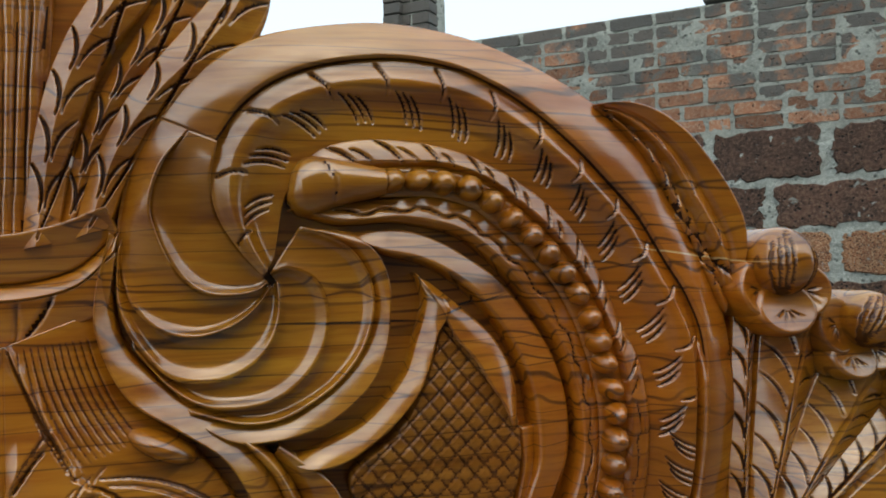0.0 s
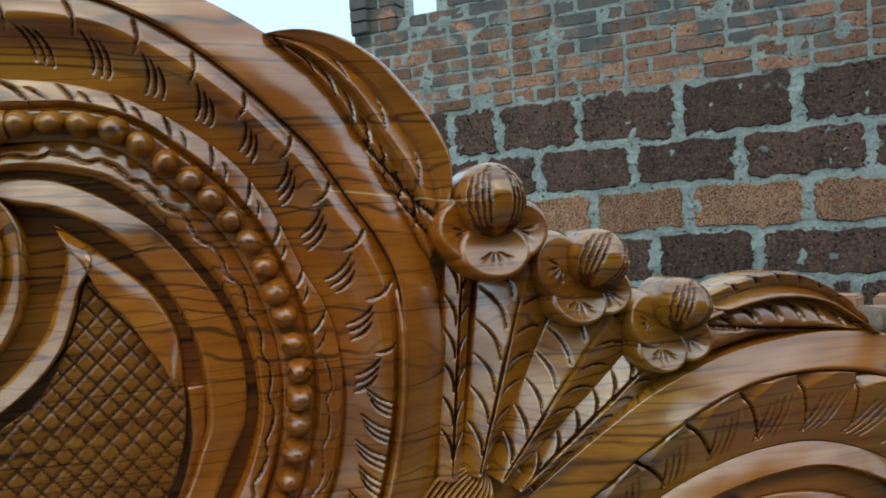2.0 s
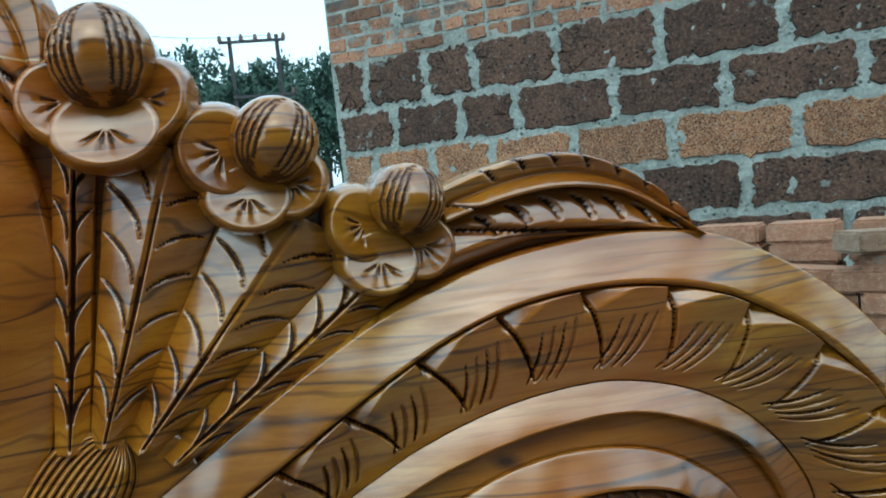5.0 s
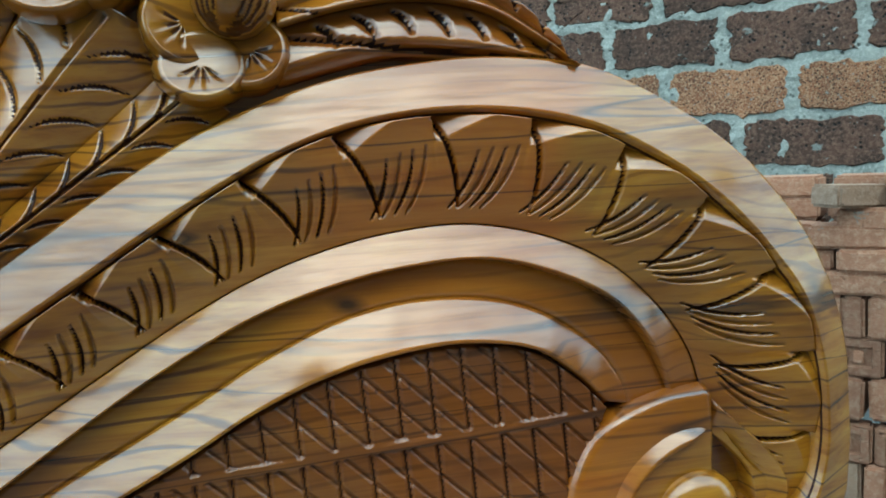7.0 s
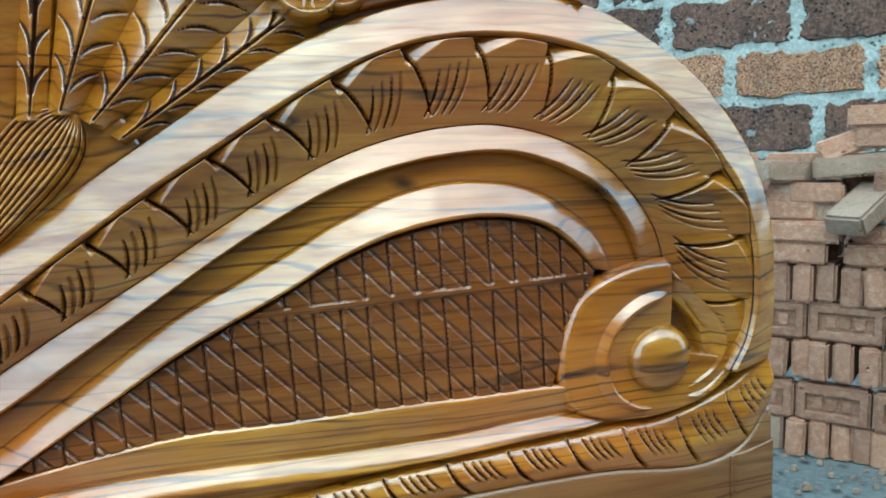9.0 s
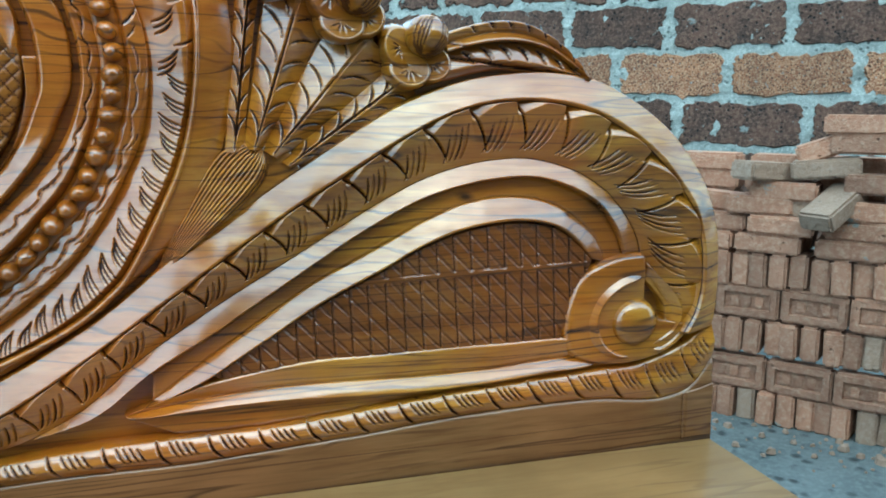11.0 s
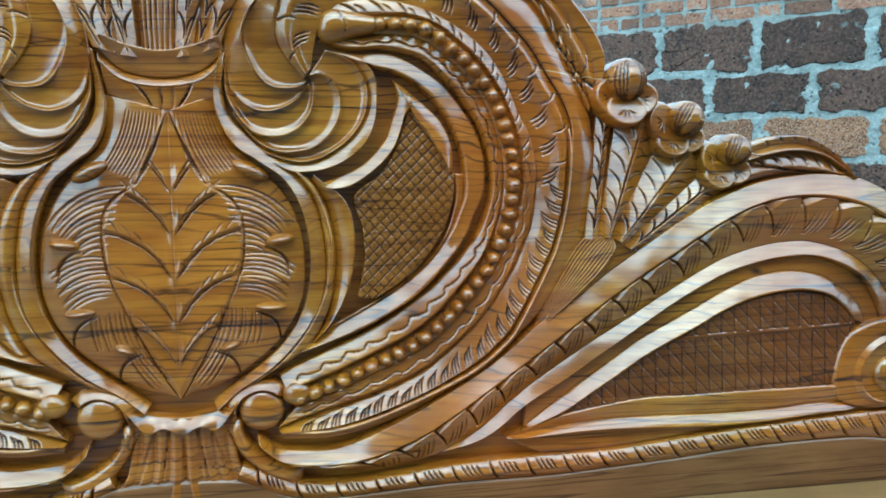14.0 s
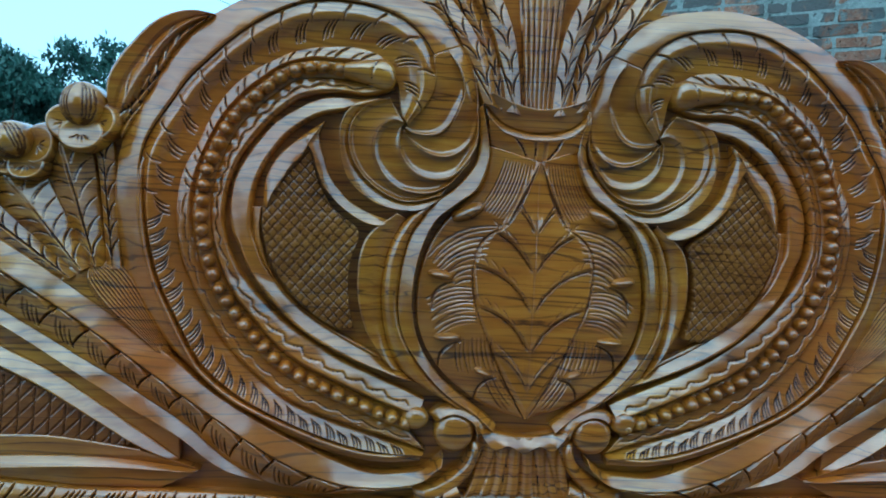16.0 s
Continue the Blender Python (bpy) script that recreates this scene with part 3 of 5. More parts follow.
def blade(name, left, right, sd, h0, h1, cuts, back=0.03, label="", vein=True):
    """A leaf or stalk with a sunk vein and slanting gouges along both halves."""
    st = Strip(pts(left), pts(right), 0.0008, 41)
    if vein:
        st.cut(0.02, 0.5, 0.97, 0.5, 0, 0.0014, 0.004)
    for k in range(cuts):
        u = 0.06 + 0.86 * (k + 0.5) / cuts
        bold = 1.0 if back < 0.035 else 1.35
        st.cut(u + 0.09, 0.05, u - 0.035, 0.44, 0.24, 0.0011 * bold, 0.0022 * bold)
        st.cut(u + 0.07, 0.96, u - 0.03, 0.58, -0.22, 0.0012, 0.0018)
    fn = lambda u, v, x, z: h0 + (h1 - h0) * (1 - np.abs(2 * v - 1) ** 1.05) + (0.010 * (0.6 - u) if back < 0.035 else 0.022 * (0.30 - u))
    return st.mesh(name, headboard, fn, sd, back, stain=0.3, label=label)


bead_mesh = None
VEIN = lambda x: 0.060 * (1 - np.exp(-np.asarray(x) / 0.030))
MED = 0.008   # the medallion was set a little off the board's middle
for sd in (1, -1):
    # the big scroll: rim, edge ridge and the gouged cove inside it
    st = Strip(RIM_OUT, RIM_IN, 0.002, 26)
    # inner edge coloured dark: stain plus painted shade of the drop
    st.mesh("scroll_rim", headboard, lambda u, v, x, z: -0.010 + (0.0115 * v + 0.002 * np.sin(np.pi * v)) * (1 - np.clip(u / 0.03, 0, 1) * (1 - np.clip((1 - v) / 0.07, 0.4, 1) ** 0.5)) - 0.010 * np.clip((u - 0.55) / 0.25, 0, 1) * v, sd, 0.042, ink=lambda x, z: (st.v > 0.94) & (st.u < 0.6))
    ridge = RIM_IN[13:]
    st = Strip(offset(ridge, 60, 0.0045), offset(ridge, 60, -0.0035), 0.002, 9)
    st.mesh("edge_ridge", headboard, tapered(rounded(-0.010, 0.003)), sd, 0.026)
    st = Strip(COVE_OUT, COVE_IN, 0.0009, 60, [(0.115, 0.929, 0.157, 0.921), (0.186, 0.999, 0.195, 0.954), (0.285, 0.989, 0.268, 0.947), (0.363, 0.927, 0.334, 0.905), (0.416, 0.853, 0.372, 0.838),
                                               (0.428, 0.795, 0.388, 0.795), (0.424, 0.745, 0.388, 0.745), (0.397, 0.66, 0.362, 0.67), (0.312, 0.556, 0.294, 0.585), (0.231, 0.52, 0.222, 0.543)])
    for k in range(14):
        u = 0.02 + k * 0.036
        st.cut(u, 0.06, u + 0.007, 0.44, 0.22, 0.0012, 0.0030)
        for j in range(3):
            st.cut(u + 0.011 + j * 0.0055, 0.38 + 0.03 * j, u + 0.022 + j * 0.0055, 0.80 + 0.03 * math.sin(k * 1.3 + j), 0.22, 0.0012, 0.0024)
    for k in range(26):
        u = 0.53 + k * 0.0175
        for j in range(3):
            st.cut(u + j * 0.0042, 0.08 + 0.04 * j, u - 0.011 + j * 0.0042, 0.62 + 0.06 * (k % 3) - 0.04 * j, 0.20, 0.0012, 0.0022)
    st.mesh("gouged_cove", headboard, lambda u, v, x, z: (lambda k: (1 - k) * (-0.004 + 0.0072 * np.exp(-((v - 0.30) / 0.20) ** 2) - 0.007 * v)
        + k * (-0.012 + 0.0140 * lean(v, 1.0)))(np.clip((u - 0.40) / 0.16, 0, 1)), sd, 0.026)
    # bead chain with its two leaf strips
    n = 160
    up, down = offset(BEADS, n, 0.0095), offset(BEADS, n, -0.0095)
    outer = np.vstack([pts("0.165,0.936"), up[8:]])
    st = Strip(COVE_IN[3:], outer, 0.0012, 20, [(0.292, 0.936, 0.284, 0.928), (0.37, 0.84, 0.357, 0.845), (0.388, 0.77, 0.373, 0.768), (0.35, 0.648, 0.328, 0.652), (0.201, 0.536, 0.198, 0.557)])
    for k in range(24):
        u = 0.03 + k * 0.040
        rise = 0.10 + 0.05 * math.sin(k * 2.1)
        if u < 0.42:
            st.cut(u, 0.06, u + 0.020, 0.90, 0.16, 0.0012, 0.0026).cut(u + 0.018, 0.30, u + 0.034, 0.88, 0.16, 0.0010, 0.0016)
            continue
        st.cut(u, 0.60, u + 0.030, 0.58 - rise, 0.14, 0.0010, 0.0018)
        st.cut(u + 0.029, 0.58 - rise, u + 0.040, 0.61, -0.25, 0.0010, 0.0016)
        st.cut(u + 0.014, 0.20, u + 0.034, 0.36, 0.2, 0.0009, 0.0014, k % 3 == 0)
    st.mesh("leaf_strip", headboard, lambda u, v, x, z: -0.008 + (0.0046 + 0.0010 * turnover(u)) * lean(v, turnover(u)), sd, 0.026)
    inner = np.vstack([pts("0.175,0.915"), down[6:]])
    st = Strip(inner, TUBE_IN, 0.0012, 20, [(0.27, 0.914, 0.256, 0.899), (0.344, 0.829, 0.325, 0.827), (0.3545, 0.768, 0.339, 0.772), (0.32, 0.676, 0.302, 0.682), (0.205, 0.578, 0.196, 0.604)])
    for k in range(22):
        u = 0.03 + k * 0.043
        st.cut(u, 0.42, u + 0.032, 0.60 + 0.05 * math.sin(k * 1.7), 0.15, 0.0012, 0.0026)
        st.cut(u + 0.030, 0.60, u + 0.043, 0.42, -0.2, 0.0010, 0.0020)
    st.mesh("leaf_strip", headboard, lambda u, v, x, z: -0.010 + (0.0058 + 0.0058 * turnover(u)) * lean(v, turnover(u)), sd, 0.026)
    st = Strip(up, down, 0.003, 5)
    st.mesh("bead_channel", headboard, lambda u, v, x, z: -0.008, sd, 0.026, mats=[WOOD])
    st = Strip(pts("0.158,0.922 0.162,0.938 0.172,0.945 0.19,0.943 0.216,0.938"), pts("0.158,0.919 0.163,0.911 0.172,0.909 0.19,0.915 0.216,0.921"), 0.0016, 18)
    st.cut(0.46, 0.06, 0.50, 0.95, 0.3, 0.0012, 0.0022)
    st.mesh("tube_end", headboard, lambda u, v, x, z: -0.008 + 0.014 * np.clip(1 - (2 * v - 1) ** 2, 0, 1) ** 0.5 * np.clip(u / 0.25, 0, 1) ** 0.5, sd, 0.026)
    C, length = spline(BEADS, 400)
    count = 37
    for k in range(count):
        x, z = C[int((k + 0.5) / count * 399)]
        if bead_mesh is None:
            b = dome("bead", 0, 0, 0.0092, 0.0084, -0.008, 0.0080, headboard, 1, 0, ((0.5, 0.6, 0.9, -0.2, 0.35, 0.0012), (-0.7, -0.5, -0.2, -0.8, 0.3, 0.0011)), [WOOD], 16, 0.5)
            bead_mesh = b.data
        else:
            b = new("bead", bead_mesh)
            b.parent = headboard
        b.location = (x * sd, 0, z)
        b.rotation_euler = (0.10 * math.sin(k * 2.3), 0.4 * (k % 5) - 0.8, 0.12 * math.sin(k * 1.7))
        b.scale = (0.92 + 0.09 * math.sin(k * 3.1), 0.9 + 0.12 * math.sin(k * 1.9), 0.93 + 0.08 * math.sin(k * 4.7))
    # smooth crescents inside the scroll
    Strip(I1_OUT, I1_IN, 0.002, 15).mesh("crescent_band", headboard, tapered(lambda u, v, x, z: (lambda k: -0.010 + (0.0060 + 0.0035 * k) * ((1 - k) * np.clip(np.minimum(v / 0.85, (1 - v) / 0.15), 0, 1) + k * np.clip(np.minimum(v / 0.15, (1 - v) / 0.85), 0, 1)))(np.clip((u - 0.42) / 0.16, 0, 1)), 0.05, -0.014), sd, 0.026)
    Strip(pts("0.234,0.874 0.251,0.861 0.269,0.846 0.283,0.832 0.293,0.814 0.297,0.798 0.297,0.772"),
          pts("0.235,0.872 0.248,0.852 0.258,0.833 0.27,0.819 0.28,0.802 0.288,0.79 0.295,0.772"), 0.0018, 13).mesh(
        "crescent_band", headboard, tapered(sloped(-0.007, 0.0, 0.001), 0.08, -0.010), sd, 0.026)
    # curled lamellae of the scroll's eye
    for a, b, first, last in ((R0, R1, 1.0, 0.5), (R1, R2, 0.5, 0.0), (R2, R3, 0, 0), (R3, R4, 0, 0), (R4, C5_IN, 0, 0)):
        def lam(u, v, x, z, first=first, last=last):
            k = np.clip((u - (0.28 if last == 0.0 else 0.1)) / 0.4, 0, 1) ** 1.3 if first else 1.0
            w = first + (last - first) * v
            s = np.clip(u / 0.25, 0, 1)
            s = s * s * (3 - 2 * s)
            lift = 0.009 * s * (1 - v) if last == 0.0 else -0.004 * s * v
            return (1 - k) * (-0.010 + 0.0115 * np.clip(w, 0, 1) + 0.002 * np.sin(np.pi * np.clip(w, 0, 1)) * (1 - s) + lift) + k * scoop(u, v, x, z)
        Strip(a, b, 0.0018, 16).mesh("lamella", headboard, lam, sd, 0.026)
    Strip(C5_IN, C5_OUT, 0.0018, 13).mesh("crescent_band", headboard, tapered(sloped(-0.009, -0.002, 0.0006), 0.07, -0.010), sd, 0.026)
    Strip(C6_IN, C6_OUT, 0.0018, 13).mesh("crescent_band", headboard, tapered(sloped(-0.007, 0.000, 0.0006), 0.07, -0.010), sd, 0.026)
    # lattice field beside the medallion
    st = Strip(pts("0.25,0.842 0.239,0.808 0.221,0.777 0.192,0.753 0.199,0.72 0.201,0.684 0.193,0.645"),
               pts("0.25,0.842 0.276,0.822 0.296,0.784 0.296,0.744 0.28,0.704 0.25,0.668 0.211,0.643"), 0.0013, 70)
    # lattice grooves take the brown tone that holds stain and shade
    groove = lambda x, z: np.minimum(*[np.abs(q - np.round(q)) for q in ((x * math.cos(radians(a)) + z * math.sin(radians(a))) / 0.0088 for a in (40, -46))]) < 0.075
    st.mesh("lattice_field", headboard, lattice(((radians(40), 0.0088), (radians(-46), 0.0088)), 0.0022), sd, 0.026, mats=[FIELD, STAIN_SHADE], ink=groove)
    Strip(pts("0.3,0.775 0.3,0.742 0.286,0.702 0.256,0.668 0.21,0.638 0.16,0.612"),
          pts("0.31,0.775 0.306,0.737 0.291,0.706 0.263,0.673 0.215,0.637 0.16,0.606"), 0.002, 8).mesh("plain_border", headboard, sloped(-0.006, -0.010), sd, 0.026)
    # leaf on the shoulder of the scroll
    st = Strip(pts("0.356,0.98 0.38,0.983 0.403,0.978 0.423,0.966 0.44,0.948 0.456,0.927 0.466,0.906 0.467,0.888 0.463,0.868"),
               pts("0.357,0.978 0.378,0.962 0.397,0.939 0.413,0.908 0.428,0.88 0.442,0.852 0.45,0.84"), 0.0016, 30)
    st.cut(0.03, 0.35, 0.97, 0.42, -0.03, 0.0025, 0.006).cut(0.05, 0.66, 0.97, 0.72, -0.03, 0.0022, 0.006)
    for k in range(7):
        u = 0.12 + k * 0.11
        st.cut(u - 0.02, 0.76, u + 0.09, 0.97, 0.22, 0.0014, 0.0026)
        if k % 2:
            st.cut(u, 0.44, u + 0.10, 0.62, 0.2, 0.0011, 0.0016)
    st.mesh("shoulder_leaf", headboard, tapered(lambda u, v, x, z: -0.004 + np.interp(v, (0, 0.06, 0.34, 0.38, 0.62, 0.68, 0.72, 0.95, 1.0), (-0.004, 0.001, -0.002, -0.006, 0.003, 0.002, -0.005, 0.002, -0.003)), 0.05, -0.008), sd, 0.04)
    # wing: rim, gouged cove, ridges, lattice, lower ridge
    st = Strip(WING_OUT, WING_IN, 0.0022, 26)
    # the rim's inner edge has stain and shade painted as a dark line
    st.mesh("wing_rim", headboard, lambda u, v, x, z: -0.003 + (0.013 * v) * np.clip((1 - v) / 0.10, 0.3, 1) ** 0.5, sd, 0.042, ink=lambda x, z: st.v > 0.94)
    cove_in = np.vstack([pts("0.13,0.462 0.2,0.452 0.25,0.458"), W2_UP, pts("0.842,0.575 0.856,0.56 0.868,0.545 0.872,0.528")])
    st = Strip(WING_IN, cove_in, 0.0008, 72, [(0.287, 0.505, 0.30, 0.476), (0.455, 0.621, 0.47, 0.591), (0.592, 0.708, 0.616, 0.674), (0.699, 0.743, 0.705, 0.692), (0.814, 0.714, 0.785, 0.67), (0.89, 0.637, 0.826, 0.63), (0.903, 0.568, 0.842, 0.585)])
    for k in range(21):
        u = 0.10 + k * 0.042
        st.cut(u, 0.02, u + (0.009 if u > 0.3 else 0.004), 0.84, 0.16, 0.0016, 0.005)
        for j in range(4):
            a = u + 0.012 + 0.0062 * j
            st.cut(a + 0.007, 0.32 - 0.02 * j, a - 0.005 - 0.010 * max(0, u - 0.4), 0.84, 0.14, 0.0012, 0.0028, j in (0, 2))
    seg = lambda u: ((u - 0.10) / 0.042) % 1

    def cove(u, v, x, z):
        bevel = np.clip(1 - seg(u) / 0.60 - v / 0.25, 0, 1)
        full = 0.008 - 0.018 * v ** 1.1 + 0.003 * np.sin(np.pi * seg(u)) * np.clip(1 - v / 0.9, 0, 1) - 0.0100 * bevel - 0.002 * seg(u) * np.clip(1 - v / 0.5, 0, 1)
        end = np.clip((u - 0.90) / 0.09, 0, 1)
        return full * (1 - end) - 0.007 * end
    st.mesh("gouged_cove", headboard, cove, sd, 0.026)
    st = Strip(W2_UP, W2_LO, 0.002, 24)
    # dark upper edge: stain and crease shade given as colour
    st.mesh("wing_ridge", headboard, tapered(lambda u, v, x, z: -0.011 + 0.0095 * np.clip(np.minimum(v / 0.88, (1 - v) / 0.12), 0, 1) ** 0.95, 0.12, -0.012), sd, 0.026, ink=lambda x, z: st.v < 0.05)
    Strip(W2_LO[2:], W3_UP, 0.003, 7).mesh("channel", headboard, lambda u, v, x, z: -0.012, sd, 0.026, mats=[WOOD])
    Strip(W3_UP, W3_LO, 0.002, 15).mesh("wing_ridge", headboard, tapered(lambda u, v, x, z: -0.012 + 0.012 * np.clip(np.minimum(v / 0.88, (1 - v) / 0.12), 0, 1) ** 0.95, 0.12, -0.012), sd, 0.026)
    st = Strip(pts("0.43,0.508 0.481,0.54 0.526,0.566 0.579,0.592 0.613,0.61 0.649,0.623 0.685,0.63 0.715,0.631 0.746,0.625 0.769,0.609 0.785,0.592"),
               pts("0.435,0.505 0.51,0.514 0.574,0.515 0.644,0.516 0.7,0.516 0.754,0.516"), 0.0009, 140)
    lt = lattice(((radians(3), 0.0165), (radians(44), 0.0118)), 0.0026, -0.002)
    # upright lattice grooves are inked with painted shade and stain
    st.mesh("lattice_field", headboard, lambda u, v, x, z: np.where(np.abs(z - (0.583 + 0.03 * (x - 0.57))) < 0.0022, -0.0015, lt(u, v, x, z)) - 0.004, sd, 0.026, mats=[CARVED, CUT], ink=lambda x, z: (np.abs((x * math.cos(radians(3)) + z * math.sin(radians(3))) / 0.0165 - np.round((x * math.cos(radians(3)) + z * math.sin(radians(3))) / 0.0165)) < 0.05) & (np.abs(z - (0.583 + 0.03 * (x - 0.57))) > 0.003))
    Strip(pts("0.42,0.501 0.51,0.514 0.574,0.515 0.644,0.516 0.7,0.516 0.754,0.516 0.79,0.512"), W4_UP, 0.003, 7).mesh("plain_border", headboard, sloped(-0.004, -0.009), sd, 0.026)
    Strip(W4_UP, W4_LO, 0.002, 11).mesh("lower_ridge", headboard, tapered(sloped(-0.009, 0.000, 0.001), 0.05, -0.01), sd, 0.026)
    Strip(W4_LO, GAD_UP[5:12], 0.003, 6).mesh("plain_border", headboard, sloped(-0.010, -0.012), sd, 0.026)
    # volute at the wing's end
    vol = new("wing_volute")
    vol.parent = headboard
    bed = pts("0.842,0.597 0.816,0.595 0.788,0.586 0.773,0.575 0.763,0.557 0.758,0.534 0.758,0.514 0.766,0.497 0.79,0.487 0.82,0.484 0.85,0.487 0.880,0.497 0.905,0.520")
    hub = np.full_like(bed, 0.0) + (0.845, 0.530) + (bed - (0.845, 0.530)) * 0.12
    Strip(bed, hub, 0.0016, 30).mesh("volute_bed", vol, lambda u, v, x, z: -0.0105 + 0.0080 * np.clip(v / 0.07, 0, 1) ** 0.5 - 0.003 * np.clip((v - 0.3) / 0.5, 0, 1), sd, 0.026)
    # a broad coil: its upper face is a hollow facet, its flank rolls under towards the eye
    Strip(pts("0.843,0.576 0.836,0.580 0.818,0.5795 0.803,0.572 0.790,0.560 0.781,0.546 0.776,0.530 0.778,0.514 0.788,0.499 0.806,0.489 0.830,0.486"),
          pts("0.842,0.573 0.832,0.567 0.820,0.561 0.809,0.554 0.801,0.545 0.797,0.535 0.797,0.525 0.800,0.515 0.807,0.505 0.818,0.498 0.832,0.494"), 0.0014, 24).mesh(
        "coil", vol, tapered(lambda u, v, x, z: -0.006 + np.interp(v, (0, 0.06, 0.70, 0.84, 1.0), (-0.003, -0.001, 0.0075, 0.006, -0.003)), 0.10, -0.007), sd, 0.026)
    dome("volute_eye", 0.835, 0.527, 0.0245, 0.0235, -0.008, 0.0065, vol, sd, 0.3, (), None, 44, 0.42)
    # the last leaf of the wing curls in round the eye and ends in a point
    Strip(pts("0.846,0.588 0.860,0.574 0.873,0.562 0.885,0.547 0.889,0.532 0.881,0.516 0.866,0.507 0.849,0.5005"),
          pts("0.845,0.570 0.856,0.563 0.866,0.551 0.872,0.540 0.873,0.530 0.868,0.521 0.860,0.512 0.849,0.5005"), 0.0014, 18).mesh(
        "curled_tip", vol, tapered(lambda u, v, x, z: -0.006 + np.interp(v, (0, 0.10, 0.5, 1.0), (-0.001, 0.005, 0.001, -0.004)), 0.10, -0.008), sd, 0.026)
    Strip(pts("0.850,0.5003 0.868,0.504 0.884,0.5155 0.897,0.534"), pts("0.850,0.4985 0.868,0.497 0.886,0.508 0.899,0.526"), 0.0014, 12).mesh(
        "curled_tip", vol, tapered(sloped(-0.006, 0.000, 0.001), 0.2, -0.008), sd, 0.026)
    # flower stalks, seed pod, blooms and crest leaf
    blade("flower_stalk", "0.446,0.700 0.453,0.77 0.459,0.822 0.462,0.845", "0.461,0.700 0.469,0.767 0.476,0.815 0.482,0.84", sd, -0.012, -0.005, 6)
    blade("flower_stalk", "0.461,0.703 0.472,0.767 0.480,0.815 0.488,0.85", "0.477,0.702 0.503,0.749 0.519,0.78 0.537,0.815", sd, -0.013, 0.002, 6)
    blade("flower_stalk", "0.476,0.702 0.503,0.749 0.522,0.784 0.54,0.812", "0.491,0.693 0.526,0.721 0.557,0.745 0.595,0.778", sd, -0.013, 0.002, 6)
    blade("flower_stalk", "0.490,0.693 0.529,0.723 0.572,0.759 0.59,0.775", "0.503,0.684 0.539,0.704 0.581,0.730 0.612,0.750", sd, -0.013, -0.003, 6)
    ax, dr = np.array((0.384, 0.594)), np.array((0.091, 0.111))
    nrm = np.array((-dr[1], dr[0])) / np.hypot(*dr)
    prof = ((0, 0.001), (0.2, 0.008), (0.4, 0.0145), (0.6, 0.020), (0.75, 0.0225), (0.87, 0.021), (0.95, 0.014), (1.0, 0.002))
    pod = Strip(np.array([ax + s * dr + w * nrm for s, w in prof]), np.array([ax + s * dr - w * nrm for s, w in prof]), 0.0012, 113)
    flute = (pod.v * 14) % 1
    # hollows between flutes are inked dark, stain and shade in the colour
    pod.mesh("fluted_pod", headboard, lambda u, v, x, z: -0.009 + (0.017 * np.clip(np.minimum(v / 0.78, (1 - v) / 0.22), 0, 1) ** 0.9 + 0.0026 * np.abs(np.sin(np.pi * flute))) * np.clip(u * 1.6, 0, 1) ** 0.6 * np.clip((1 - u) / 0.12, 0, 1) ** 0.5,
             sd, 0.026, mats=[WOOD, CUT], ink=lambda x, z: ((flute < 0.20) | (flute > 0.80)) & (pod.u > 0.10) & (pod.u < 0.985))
    Strip(pts("0.405,0.628 0.44,0.662 0.462,0.692 0.480,0.706 0.500,0.700"), pts("0.40,0.613 0.44,0.640 0.47,0.661 0.495,0.678 0.507,0.686"), 0.0018, 12).mesh("stalk_base", headboard, sloped(-0.006, -0.002), sd, 0.026)
    bloom = "carved flower with a ribbed bud and cupped petals"
    flower("carved_flower", sd, (0.489, 0.874, 0.0228, 0.0240), ((0.4715, 0.856, 0.022, 0.020, -0.85, 0.004), (0.5055, 0.854, 0.022, 0.019, 0.85, 0.005), (0.488, 0.843, 0.0262, 0.0195, 0, 0.009)), 0.0, bloom)
    flower("carved_flower", sd, (0.559, 0.832, 0.0205, 0.0205), ((0.535, 0.829, 0.024, 0.021, -1.1, 0.001), (0.565, 0.811, 0.018, 0.016, 0.8, 0.003), (0.544, 0.807, 0.022, 0.017, -0.15, 0.005)), -0.5, bloom)
    flower("carved_flower", sd, (0.618, 0.798, 0.0185, 0.018), ((0.596, 0.788, 0.021, 0.018, -1.1, -0.001), (0.623, 0.775, 0.018, 0.017, 0.7, 0.001), (0.602, 0.770, 0.021, 0.017, -0.1, 0.003)), -0.35, bloom)
    leaf_t = "0.636,0.802 0.655,0.808 0.68,0.8135 0.705,0.8135 0.727,0.8065 0.749,0.793 0.765,0.778 0.775,0.763"
    leaf_m = "0.635,0.785 0.666,0.793 0.697,0.796 0.729,0.791 0.755,0.777 0.775,0.7635"
    leaf_b = "0.634,0.760 0.659,0.766 0.685,0.771 0.714,0.77 0.747,0.767 0.775,0.7625"
    crest = new("crest_leaf")
    crest.parent = headboard
    st = Strip(pts(leaf_t), pts(leaf_m), 0.0015, 18)
    st.cut(0.0, 0.50, 0.97, 0.46, 0.0, 0.0016, 0.003)
    fan(st, 0.08, 0.97, 8, 0.0, 0.42, 0.05, 0.0017, 0.0036, 0.25)
    st.mesh("leaf_half", crest, lambda u, v, x, z: np.interp(v, (0, 0.07, 0.46, 0.54, 0.92, 1.0), (-0.008, -0.001, -0.004, -0.007, 0.002, 0.001)), sd, 0.036)
    st = Strip(pts(leaf_m), pts(leaf_b), 0.0015, 20)
    for k in range(7):
        u = 0.12 + k * 0.12
